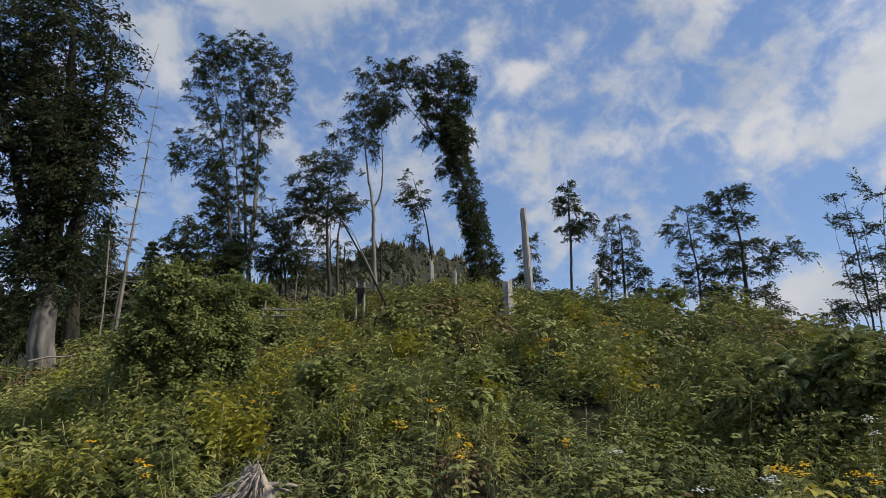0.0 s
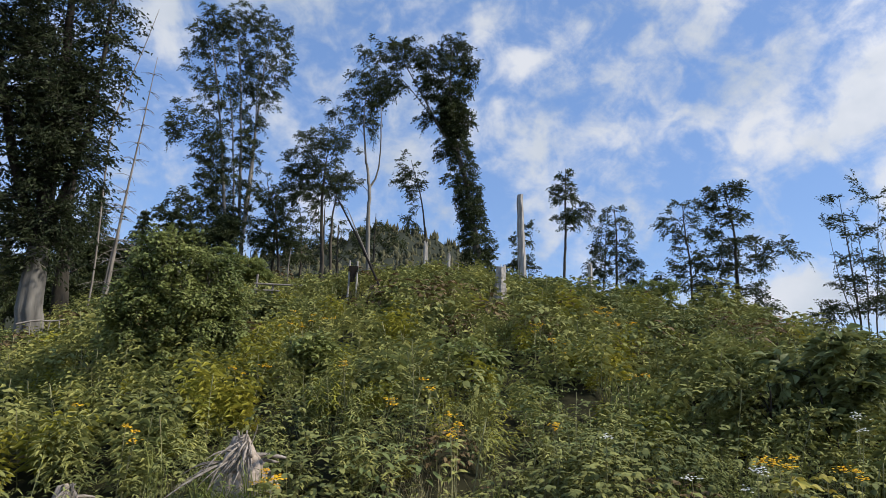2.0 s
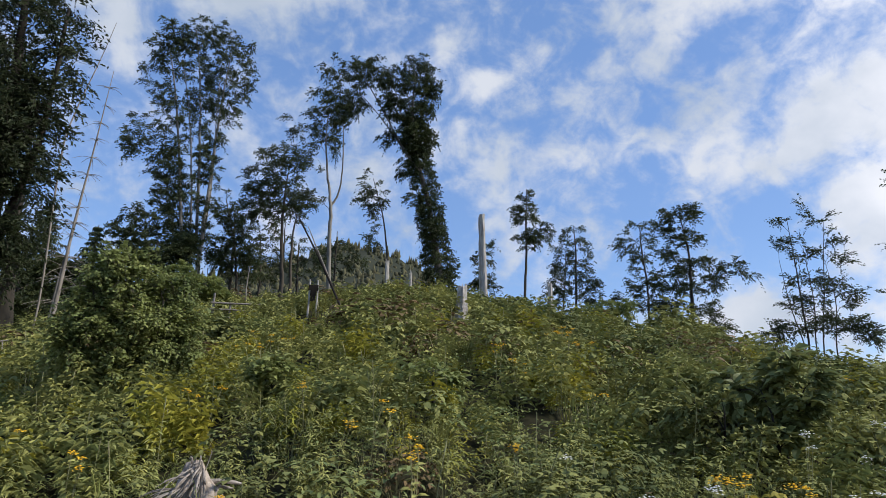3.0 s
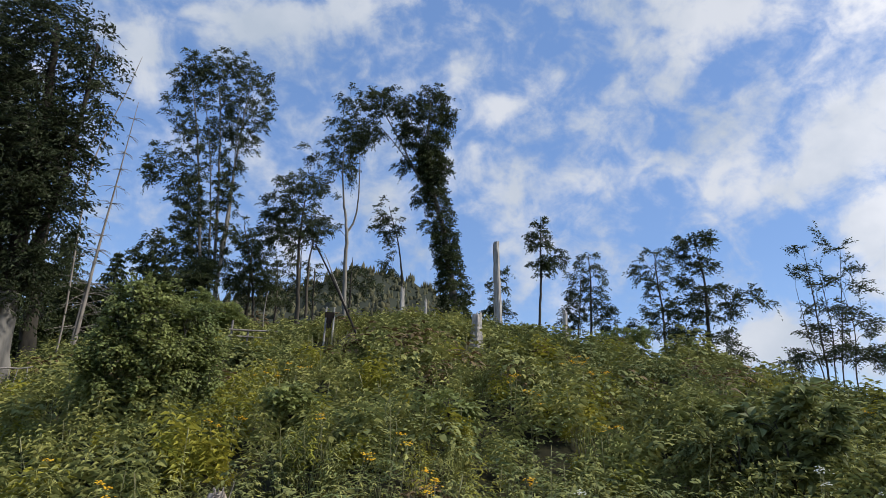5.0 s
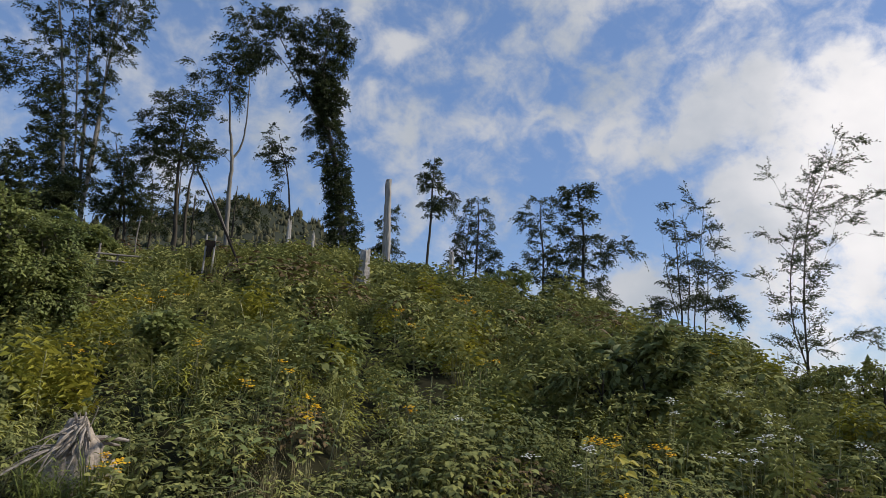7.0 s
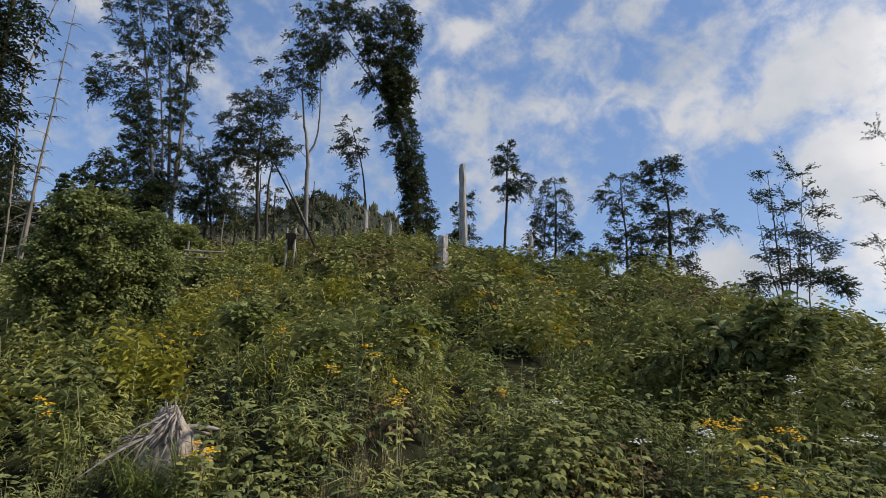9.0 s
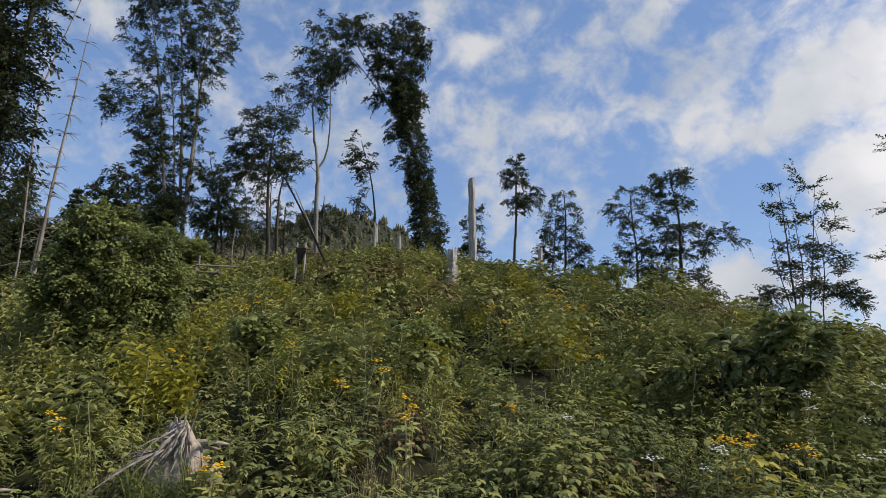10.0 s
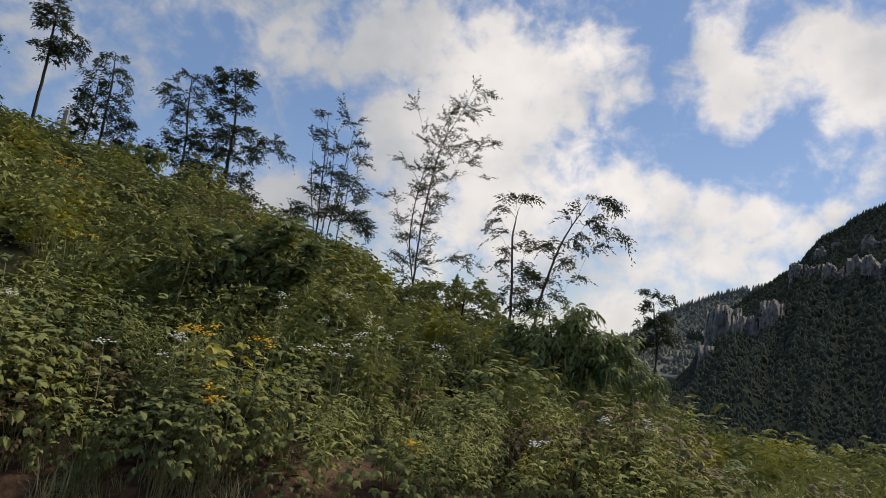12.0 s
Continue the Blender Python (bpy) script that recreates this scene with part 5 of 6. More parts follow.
shrub(9.58, 8.78,
     [[(0.00, 1.69, 0.020), (-0.05, 2.04, 0.010)]],
     [(-0.16, 2.02, 0.53, 0.29, 1.0), (0.44, 1.93, 0.47, 0.29, 1.0), (0.93, 1.76, 0.35, 0.26, 0.9), (-0.64, 2.01, 0.35, 0.21, 0.8)], label='low leafy shrub along the crest', seed=55, leaf=.09, dens=.6, leaf_mat=HERB_LEAF)
shrub(6.88, 19.84,
     [[(0.00, 4.71, 0.020), (0.02, 5.26, 0.010)]],
     [(-0.08, 4.98, 0.60, 0.37, 1.0), (0.54, 5.08, 0.42, 0.26, 0.9), (-0.53, 4.80, 0.43, 0.26, 0.8)], label='small dark shrub on the crest', seed=56, leaf=.12)
shrub(3.70, 20.67,
     [[(0.00, 5.13, 0.020), (-0.00, 5.42, 0.010)]],
     [(-0.00, 5.19, 0.49, 0.27, 1.0), (0.47, 5.12, 0.41, 0.23, 0.9)], label='low dark shrub beside the broken trunk', seed=57, leaf=.11)
shrub(9.02, 7.92,
     [[(0.00, 1.95, 0.020), (0.02, 2.22, 0.010)]],
     [(0.09, 2.18, 0.37, 0.23, 1.0), (0.38, 2.06, 0.22, 0.23, 1.0), (-0.37, 2.11, 0.31, 0.18, 0.9), (-0.78, 2.00, 0.24, 0.13, 0.8)], label='low dark shrub on the falling crest', seed=58, leaf=.09, dens=.6, leaf_mat=HERB_LEAF)
shrub(-1.50, 8.06,
     [[(0.00, 1.93, 0.020), (-0.02, 2.14, 0.010)]],
     [(-0.09, 2.10, 0.28, 0.18, 1.0), (0.72, 1.83, 0.36, 0.14, 0.7), (0.14, 1.94, 0.21, 0.14, 0.8)], label='dark leafy clump among yellow-green herbs', seed=59, leaf=.11)
shrub(0.49, 7.98,
     [[(0.00, 1.96, 0.020), (-0.01, 2.17, 0.010)]],
     [(-0.04, 2.11, 0.36, 0.13, 1.0), (0.21, 2.04, 0.21, 0.10, 0.8)], label='dark leafy clump in the middle of the slope', seed=60, leaf=.11)
shrub(3.37, 6.36,
     [[(0.00, 1.45, 0.020), (0.01, 1.74, 0.010)]],
     [(-0.05, 1.68, 0.33, 0.21, 1.0), (0.22, 1.46, 0.27, 0.17, 0.9), (-0.39, 1.73, 0.23, 0.17, 0.8)], label='dense raspberry clump with broad leaves', seed=61, leaf=.10, leaf_mat=BERRY_LEAF)
broadleaf(-15.72, 23.17,
     [[(0.00, 4.03, 0.140), (-0.31, 6.55, 0.100), (-0.47, 8.74, 0.040)]],
     [(-0.40, 5.68, 0.88, 0.85, 1.0), (0.15, 6.83, 0.92, 0.88, 1.0), (-0.49, 7.62, 0.90, 0.88, 0.9), (0.89, 5.37, 0.75, 0.87, 1.0), (-0.31, 4.43, 0.70, 0.52, 1.0)], label='dark tree in the wood behind', seed=71, leaf=.12, dens=.7)
spruce(-14.65, 26.18, 5.2, 1.9, "dark spruce with hanging boughs in the wood behind", 72)
spruce(-13.1, 27.3, 3.6, 1.3, "young dark spruce in the wood behind", 84)
broadleaf(-8.43, 31.91,
     [[(0.00, 7.52, 0.100), (-0.08, 9.62, 0.080), (-0.20, 11.46, 0.030)]],
     [(-0.69, 8.64, 0.84, 0.78, 0.9), (0.23, 7.99, 1.14, 0.54, 0.9), (0.43, 8.77, 0.69, 0.73, 0.9), (-0.23, 9.60, 0.74, 0.67, 0.9), (-0.36, 10.81, 0.57, 0.68, 0.7)], label='slender tree in the wood behind', seed=73, leaf=.12, dens=.55)
broadleaf(-6.14, 33.44,
     [[(0.00, 8.26, 0.080), (-0.11, 10.15, 0.060), (-0.14, 11.45, 0.020)], [(0.75, 8.33, 0.060), (0.68, 10.24, 0.040)]],
     [(-0.66, 8.83, 0.84, 0.63, 0.8), (0.57, 8.63, 1.22, 0.44, 0.8), (-0.10, 9.36, 0.73, 0.76, 0.7), (1.43, 9.35, 0.74, 0.64, 0.8), (0.77, 9.92, 0.68, 0.77, 0.7)], label='thin grey-stemmed tree in the wood behind', seed=74, leaf=.12, dens=.55)
broadleaf(-3.64, 35.82,
     [[(0.00, 8.90, 0.080), (-0.04, 10.25, 0.060), (-0.04, 11.63, 0.020)]],
     [(-0.05, 9.57, 1.32, 0.47, 0.9), (0.56, 10.30, 0.86, 0.62, 0.9), (-0.76, 10.19, 0.79, 0.61, 0.8), (0.01, 10.94, 0.80, 0.55, 0.8), (1.25, 9.84, 0.66, 0.48, 0.8)], label='round-topped tree in the wood behind', seed=75, leaf=.12, dens=.55)
broadleaf(-6.84, 31.26,
     [[(0.00, 7.48, 0.070), (-0.09, 8.94, 0.050), (-0.26, 10.12, 0.020)]],
     [(-0.25, 8.63, 0.67, 0.77, 0.8), (0.23, 7.94, 0.84, 0.47, 0.8), (-0.62, 9.48, 0.45, 0.54, 0.6)], label='dark young tree in the wood behind', seed=76, leaf=.12, dens=.55)
broadleaf(-13.00, 22.51,
     [[(0.00, 4.37, 0.100), (-0.22, 5.99, 0.080), (-0.37, 7.23, 0.030)]],
     [(-0.13, 5.17, 0.88, 0.61, 1.0), (-0.57, 4.70, 0.68, 0.60, 1.0), (0.92, 5.32, 0.66, 0.55, 0.9), (0.02, 6.45, 0.65, 0.59, 0.8), (1.69, 5.86, 0.50, 0.47, 0.8), (0.31, 6.93, 0.55, 0.21, 0.6)], label='dark undergrowth tree beside the dead spruce', seed=77, leaf=.12, dens=.8)
broadleaf(-14.08, 20.66,
     [[(0.00, 3.04, 0.120), (-0.17, 4.51, 0.090), (-0.28, 5.63, 0.040)]],
     [(-0.10, 3.77, 0.94, 0.56, 1.3), (0.47, 4.18, 0.81, 0.57, 1.3), (-0.38, 4.68, 0.78, 0.56, 1.3), (1.33, 3.85, 0.84, 0.46, 1.3), (1.59, 4.45, 0.69, 0.51, 1.2)], label='dense dark undergrowth at the edge of the wood', seed=78, leaf=.15, dens=1.3)
broadleaf(-12.28, 22.92,
     [[(0.00, 4.21, 0.080), (-0.08, 5.25, 0.060), (-0.15, 6.30, 0.030)]],
     [(-0.16, 4.82, 0.85, 0.54, 1.3), (0.62, 5.30, 0.69, 0.56, 1.2), (-0.53, 5.63, 0.62, 0.55, 1.1), (0.25, 6.13, 0.57, 0.52, 1.0), (0.94, 5.97, 0.51, 0.43, 0.9)], label='dense dark young tree at the edge of the wood', seed=79, leaf=.15, dens=1.3)
broadleaf(-9.61, 25.23,
     [[(0.00, 6.13, 0.080), (-0.05, 6.83, 0.060), (-0.10, 7.77, 0.030)]],
     [(-0.12, 7.05, 1.09, 0.47, 1.2), (0.71, 7.41, 0.98, 0.48, 1.1), (-0.84, 7.66, 0.86, 0.52, 1.0), (0.86, 8.04, 0.68, 0.49, 0.9), (-1.32, 8.07, 0.72, 0.33, 0.7)], label='dense dark young tree under the beech', seed=80, leaf=.14, dens=1.2)



# ---- bare and fallen wood ----
BARE_WOOD = material("bare_grey_wood", (0.31, 0.275, 0.235), (0.13, 0.113, 0.096), 14, 0.9, 0.5, stretch=(1, 1, 0.2))


def bare_tree(x, y, line, label, seed, twigs=46, reach=0.95, name="dead_tree"):
    """A dead stem with short bare twigs: line of (across, height, radius)."""
    global rng
    rng = np.random.default_rng(seed)
    z = float(land(x, y))
    top = thing(name, x, y, z, label, "dead tree", turn=math.degrees(math.atan2(y, x)) - 90)
    pts = np.array([(a, 0, h - z) for a, h, r in line])
    pts = np.vstack([[pts[0, 0] - 0.05, 0, -0.2], pts])
    rad = np.array([line[0][2]] + [r for a, h, r in line])
    c = curve(pts, 24)
    rr = np.interp(np.linspace(0, 1, 24), np.linspace(0, 1, len(rad)), rad)
    trunk = part("trunk", tube(c, rr * 0.8, 8, 0.2), BARE_WOOD, top, smooth=True)
    for k in range(twigs):
        i = rng.integers(7, 23)
        a = rng.uniform(0, 6.28)
        n = reach * rng.uniform(0.3, 1.0) * (1.15 - i / 26)
        e = c[i] + [math.cos(a) * n, 0.5 * math.sin(a) * n, rng.uniform(-0.6, 0.25) * n]
        part("twig", tube(curve([c[i], (c[i] + e) / 2 + [0, 0, 0.10 * n], e], 5), np.linspace(0.009, 0.004, 5), 4), BARE_WOOD, trunk)
    return top


bare_tree(-9.30, 17.70, [(0.00, 3.44, 0.080), (0.06, 4.90, 0.065), (0.11, 6.34, 0.045), (0.25, 8.66, 0.028), (0.39, 11.32, 0.010)], "tall leaning dead spruce with bare twigs", 41, twigs=150, reach=1.25)
bare_tree(-9.36, 17.67, [(0.00, 3.43, 0.050), (0.07, 4.81, 0.040), (0.18, 6.00, 0.030), (0.23, 6.86, 0.015)], "short leaning dead stem beside the spruce", 42, twigs=8, reach=.3)
bare_tree(-8.66, 15.78, [(0.00, 4.16, 0.030), (-0.14, 7.62, 0.028), (-0.01, 8.95, 0.022), (0.30, 10.49, 0.015), (0.53, 11.81, 0.008)], "thin bare curved stem beside the big tree", 43, twigs=12, reach=.5)
bare_tree(-4.15, 17.52, [(0.00, 4.09, 0.030), (-0.04, 4.73, 0.025), (-0.01, 5.39, 0.012)], "thin dead stem at the broken fence", 44, twigs=5, reach=.2)
bare_tree(-2.00, 18.89, [(0.00, 5.14, 0.030), (-0.61, 6.50, 0.020), (-0.86, 7.02, 0.010)], "thin dead branch propped in the thicket", 45, twigs=5, reach=.2)



def leaning_pole(foot, head, r, label):
    top = thing("leaning_pole", *foot, label, "pole")
    d = np.array(head) - np.array(foot)
    line = curve([-0.03 * d, d * 0.5 + [0.03, 0, 0.02], d], 12)
    part("shaft", tube(line, np.linspace(r, r * 0.7, 12), 8, 0.15), DARKWOOD, top, smooth=True)


def fallen_branch(a, b, label):
    """A bare branch that lies on its own broken prongs."""
    a, b = np.array(a), np.array(b)
    top = thing("fallen_branch", *a, label, "branch")
    d = b - a
    line = curve([(0, 0, 0), d * 0.4 + [0, 0, 0.03], d * 0.75 + [0, 0, -0.01], d], 14)
    part("limb", tube(line, np.linspace(0.022, 0.010, 14), 7, 0.25), BARE_WOOD, top, smooth=True)
    for i, out in ((3, 0.10), (8, -0.12), (11, 0.06)):
        p = line[i]
        foot = float(land(a[0] + p[0] + out, a[1] + p[1] + 0.1)) - a[2] - 0.05
        part("prong", tube(curve([p, (p[0] + 0.4 * out, p[1] + 0.02, 0.55 * p[2] + 0.45 * foot), (p[0] + out, p[1] + 0.1, foot)], 6), np.linspace(0.010, 0.006, 6), 5, 0.2), BARE_WOOD, top)


def post_stand(x, y, label):
    """Two pale posts with dark boards nailed between."""
    z = float(land(x, y))
    top = thing("post_stand", x, y, z, label, "post stand", turn=8)
    for s in (-0.10, 0.105):
        part("post", tube([(s, 0, -0.2), (s + 0.01, 0, 0.5), (s, 0, 1.02)], [0.026, 0.024, 0.022], 7, 0.2), DEADWOOD, top)
    for h, w in ((0.80, 0.12), (0.66, 0.075), (0.52, 0.06)):
        part("board", block(0, -0.03, h, 2 * w, 0.025, 0.15), DARKWOOD, top, "dark weathered board")


def block(x, y, z, w, d, h, slant=0.0):
    """A board with slightly uneven edges."""
    c = np.array([(i, j, k) for i in (-0.5, 0.5) for j in (-0.5, 0.5) for k in (-0.5, 0.5)]) * [w, d, h]
    c = c + rng.normal(0, 0.004, c.shape)
    c[:, 2] += slant * c[:, 0]
    f = np.array([(0, 1, 3), (0, 3, 2), (4, 6, 7), (4, 7, 5), (0, 4, 5), (0, 5, 1), (2, 3, 7), (2, 7, 6), (0, 2, 6), (0, 6, 4), (1, 5, 7), (1, 7, 3)])
    return c + [x, y, z], f


def rail_fence(x, y, label):
    z = float(land(x, y))
    top = thing("rail_fence", x, y, z, label, "fence", turn=14)
    for s, h in ((-0.52, 0.95), (-0.12, 0.72), (0.45, 0.8)):
        part("post", tube([(s, 0, -0.2), (s, 0, h)], [0.03, 0.026], 6, 0.2), BARE_WOOD, top)
    for h, w in ((0.70, 0.05), (0.54, -0.02)):
        part("rail", tube([(-0.58, -0.05, h), (0, -0.04, h + 0.02), (0.6, -0.05, h + w)], [0.022, 0.022, 0.018], 6, 0.2), BARE_WOOD, top)


def root_stump(x, y, label, size=1.0, seed=90, turn=0.0):
    """A torn-out stump: a bleached, grooved wedge of wood, its splintered strands combed down from the peak to one side."""
    global rng
    rng = np.random.default_rng(seed)
    z = float(land(x, y)) + 0.03
    top = thing("torn_stump", x, y, z, label, "stump", turn=turn)
    n, sides = 22, 56
    h = np.linspace(0, 1, n)
    line = np.column_stack([0.07 - 0.13 * h, 0.06 * h, -0.12 + 0.66 * h]) * size
    rad = (0.25 - 0.21 * h**2.0 + 0.02 * np.sin(5 * h)) * size
    V, F = tube(line, rad, sides, 0.0)
    ang = np.tile(np.arange(sides), n) * 2 * np.pi / sides
    high = np.repeat(h, sides)
    mid = np.repeat(line, sides, axis=0)
    # grooves follow the grain and twist towards the foot
    groove = 0.012 * np.sin(17 * ang + 2.4 * high + 0.8 * np.sin(3 * ang)) + 0.008 * np.sin(31 * ang - 1.5 * high) + 0.05 * np.sin(2 * ang + 1.1) * (1 - high) + 0.03 * np.sin(3 * ang + 4 * high)
    V[:-1] += unit(V[:-1] - mid) * groove[:, None] * size
    part("body", (V, F), ROOTWOOD, top, "bleached grooved body of the stump", smooth=True)
    for k in range(60):
        u = rng.random() ** 1.3
        w = unit(np.array([-1.0 + 1.5 * u, -0.30 - 0.25 * rng.random(), -0.62 - 0.4 * u + rng.normal(0, 0.16)]))
        start = np.array([-0.07 + 0.10 * u, -0.03 - 0.05 * rng.random(), 0.50 - 0.13 * rng.random()]) * size
        ln = rng.uniform(0.12, 0.30) * (1.2 - 0.85 * u) * size * (1.75 if k % 4 == 1 else 1.0)
        r = rng.uniform(0.0035, 0.0095) * size
        sag = rng.normal(0, 0.018, 3) + [0, -0.02, 0.03]
        if k % 8 == 0:
            w, ln = unit(np.array([rng.uniform(-0.35, 0.3), -0.1, 1.0])), rng.uniform(0.06, 0.14) * size
        elif k % 8 == 3:
            w, ln, r = unit(np.array([-1.0, -0.3, rng.uniform(-0.75, -0.25)])), rng.uniform(0.20, 0.40) * size, r * 0.7
            start = np.array([-0.14, -0.08, 0.36]) * size
        end = start + w * ln
        part("root", tube(curve([start - w * 0.05, (start + end) / 2 + sag * size, end], 7), r * np.array([0.7, 1, 1.1, 1, 0.8, 0.5, 0.15]), 5, 0.4), ROOT_STRAND, top)
    for k, (dz, ln, r) in enumerate(((0.40, 0.22, 0.018), (0.36, 0.17, 0.014))):
        a, b = np.array([0.02, 0.03, dz]) * size, np.array([0.06 + ln, 0.06 + 0.05 * k, dz - 0.015]) * size
        part("root", tube(curve([a, (a + b) / 2 + [0, 0, 0.012], b], 7), r * size * np.array([1.2, 1.1, 1.0, 0.95, 0.8, 0.7, 0.4]), 8, 0.35), ROOT_STRAND, top, "broken side root")
    return top


rng = np.random.default_rng(5)
px, py = spot(4.43, 15.3)
qx, qy = spot(9.55, 18.6)
leaning_pole((px, py, float(land(px, py)) + 0.02), (qx, qy, EYE + 18.6 * math.tan(radians(16.5))), 0.034, "long dark pole leaning against a tree")
lx, ly = spot(33.3, 14.2)
mx, my = spot(30.2, 14.2)
fallen_branch((lx, ly, EYE + 14.2 * math.tan(radians(3.35))), (mx, my, EYE + 14.2 * math.tan(radians(4.0))), "grey fallen branch propped on its prongs before the fluted trunk")
px, py = spot(7.65, 16.5)
post_stand(px, py, "two pale posts with dark boards nailed between them")
px, py = spot(14.2, 16.5)
rail_fence(px, py, "short broken fence of grey rails in the herbs")
root_stump(-1.44, 5.2, "bleached torn-out tree stump with splintered roots", 1.08, 90, 14)
root_stump(-2.80, 5.25, "small bleached splintered root wood in the grass", 0.72, 91, 40)


# ---- flowers ----
def flower_plant(name, x, y, label, height, heads, spread, mat, seed, group, dot=0.012, bunch=13):
    """Upright stems that end in flat bunches of small flowers."""
    global rng
    rng = np.random.default_rng(seed)
    z = float(land(x, y))
    top = thing(name, x, y, z, label, "flowers", group)
    P, D, L = [], [], []
    for k in range(heads):
        a, r = rng.uniform(0, 6.28), spread * math.sqrt(rng.random())
        e = np.array([math.cos(a) * r, math.sin(a) * r, height * rng.uniform(0.85, 1.1)])
        line = curve([(e[0] * 0.3, e[1] * 0.3, -0.03), e * [0.6, 0.6, 0.6], e], 6)
        stem = part("stem", tube(line, np.linspace(0.005, 0.0025, 6), 4), STALK, top)
        V, F = [], []
        for j in range(bunch):
            c = e + [rng.normal(0, 0.028), rng.normal(0, 0.028), rng.normal(0.0, 0.010)]
            t = rng.uniform(0, 6.28)
            for i in range(6):
                V.append(c + dot * rng.uniform(0.85, 1.2) * np.array([math.cos(t + i * 1.047), math.sin(t + i * 1.047), 0.15 * rng.normal()]))
            V.append(c + [0, 0, 0.006])
            n = len(V) - 7
            F += [(n + i, n + (i + 1) % 6, n + 6) for i in range(6)]
        tagged(part("flower_head", (np.array(V), np.array(F)), mat, stem, "flat bunch of tiny blossoms"), kind="stuff")
        for i in range(8):
            t = rng.uniform(0.25, 0.9)
            P.append(line[int(t * 5)])
            D.append((math.cos(i * 2.4 + k), math.sin(i * 2.4 + k), rng.uniform(-0.2, 0.5)))
            L.append(rng.uniform(0.06, 0.12))
    part("foliage", leaves(np.array(P), np.array(D), np.array(L), np.array(L) * 0.4), HERB_LEAF, top)


flower_plant("yellow_ragwort", 0.20, 5.04, "yellow-flowered ragwort clump among the herbs", 0.72, 4, 0.1, YELLOW, 200, "yellow ragwort on the slope")
flower_plant("yellow_ragwort", -0.53, 5.70, "yellow-flowered ragwort clump among the herbs", 0.62, 2, 0.2, YELLOW, 201, "yellow ragwort on the slope")
flower_plant("yellow_ragwort", -2.58, 5.57, "yellow-flowered ragwort clump among the herbs", 0.72, 3, 0.08, YELLOW, 202, "yellow ragwort on the slope")
flower_plant("yellow_ragwort", 1.07, 5.56, "yellow-flowered ragwort clump among the herbs", 0.72, 2, 0.05, YELLOW, 203, "yellow ragwort on the slope")
flower_plant("yellow_ragwort", 2.51, 4.69, "yellow-flowered ragwort clump among the herbs", 0.62, 6, 0.14, YELLOW, 204, "yellow ragwort on the slope")
flower_plant("yellow_ragwort", 2.23, 3.93, "yellow-flowered ragwort clump among the herbs", 0.62, 4, 0.1, YELLOW, 205, "yellow ragwort on the slope")
flower_plant("yellow_ragwort", 3.46, 3.30, "yellow-flowered ragwort clump among the herbs", 0.42, 3, 0.08, YELLOW, 206, "yellow ragwort on the slope")
flower_plant("yellow_ragwort", -1.16, 4.68, "yellow-flowered ragwort clump among the herbs", 0.52, 6, 0.13, YELLOW, 207, "yellow ragwort on the slope")
flower_plant("yellow_ragwort", -2.59, 10.59, "yellow-flowered ragwort clump among the herbs", 0.62, 4, 0.5, YELLOW, 208, "yellow ragwort on the slope")
flower_plant("yellow_ragwort", -2.04, 10.59, "yellow-flowered ragwort clump among the herbs", 0.62, 4, 0.45, YELLOW, 209, "yellow ragwort on the slope")
flower_plant("yellow_ragwort", -2.08, 7.20, "yellow-flowered ragwort clump among the herbs", 0.62, 3, 0.4, YELLOW, 210, "yellow ragwort on the slope")
flower_plant("yellow_ragwort", -2.26, 10.36, "yellow-flowered ragwort clump among the herbs", 0.62, 3, 0.5, YELLOW, 211, "yellow ragwort on the slope")
flower_plant("yellow_ragwort", 3.17, 11.82, "yellow-flowered ragwort clump among the herbs", 0.62, 10, 0.3, YELLOW, 212, "yellow ragwort on the slope")
flower_plant("yellow_ragwort", 3.44, 11.47, "yellow-flowered ragwort clump among the herbs", 0.62, 10, 0.35, YELLOW, 213, "yellow ragwort on the slope")
flower_plant("yellow_ragwort", 1.66, 8.32, "yellow-flowered ragwort clump among the herbs", 0.62, 4, 0.22, YELLOW, 214, "yellow ragwort on the slope")
flower_plant("yellow_ragwort", 1.45, 8.84, "yellow-flowered ragwort clump among the herbs", 0.62, 3, 0.3, YELLOW, 215, "yellow ragwort on the slope")
flower_plant("yellow_ragwort", 2.49, 7.64, "yellow-flowered ragwort clump among the herbs", 0.62, 2, 0.1, YELLOW, 216, "yellow ragwort on the slope")
flower_plant("yellow_ragwort", -3.47, 6.36, "yellow-flowered ragwort clump among the herbs", 0.62, 1, 0.1, YELLOW, 217, "yellow ragwort on the slope")
flower_plant("yellow_ragwort", -0.24, 5.77, "yellow-flowered ragwort clump among the herbs", 0.62, 1, 0.2, YELLOW, 218, "yellow ragwort on the slope")
flower_plant("yellow_ragwort", 3.23, 4.96, "yellow-flowered ragwort clump among the herbs", 0.52, 4, 0.12, YELLOW, 219, "yellow ragwort on the slope")
flower_plant("yellow_ragwort", 2.46, 7.51, "yellow-flowered ragwort clump among the herbs", 0.62, 2, 0.1, YELLOW, 220, "yellow ragwort on the slope")
flower_plant("yellow_ragwort", 7.19, 9.51, "yellow-flowered ragwort clump among the herbs", 0.62, 2, 0.1, YELLOW, 221, "yellow ragwort on the slope")
flower_plant("yellow_ragwort", -0.81, 6.31, "yellow-flowered ragwort clump among the herbs", 0.62, 2, 0.15, YELLOW, 222, "yellow ragwort on the slope")
flower_plant("yellow_ragwort", -0.09, 5.56, "yellow-flowered ragwort clump among the herbs", 0.62, 1, 0.15, YELLOW, 223, "yellow ragwort on the slope")
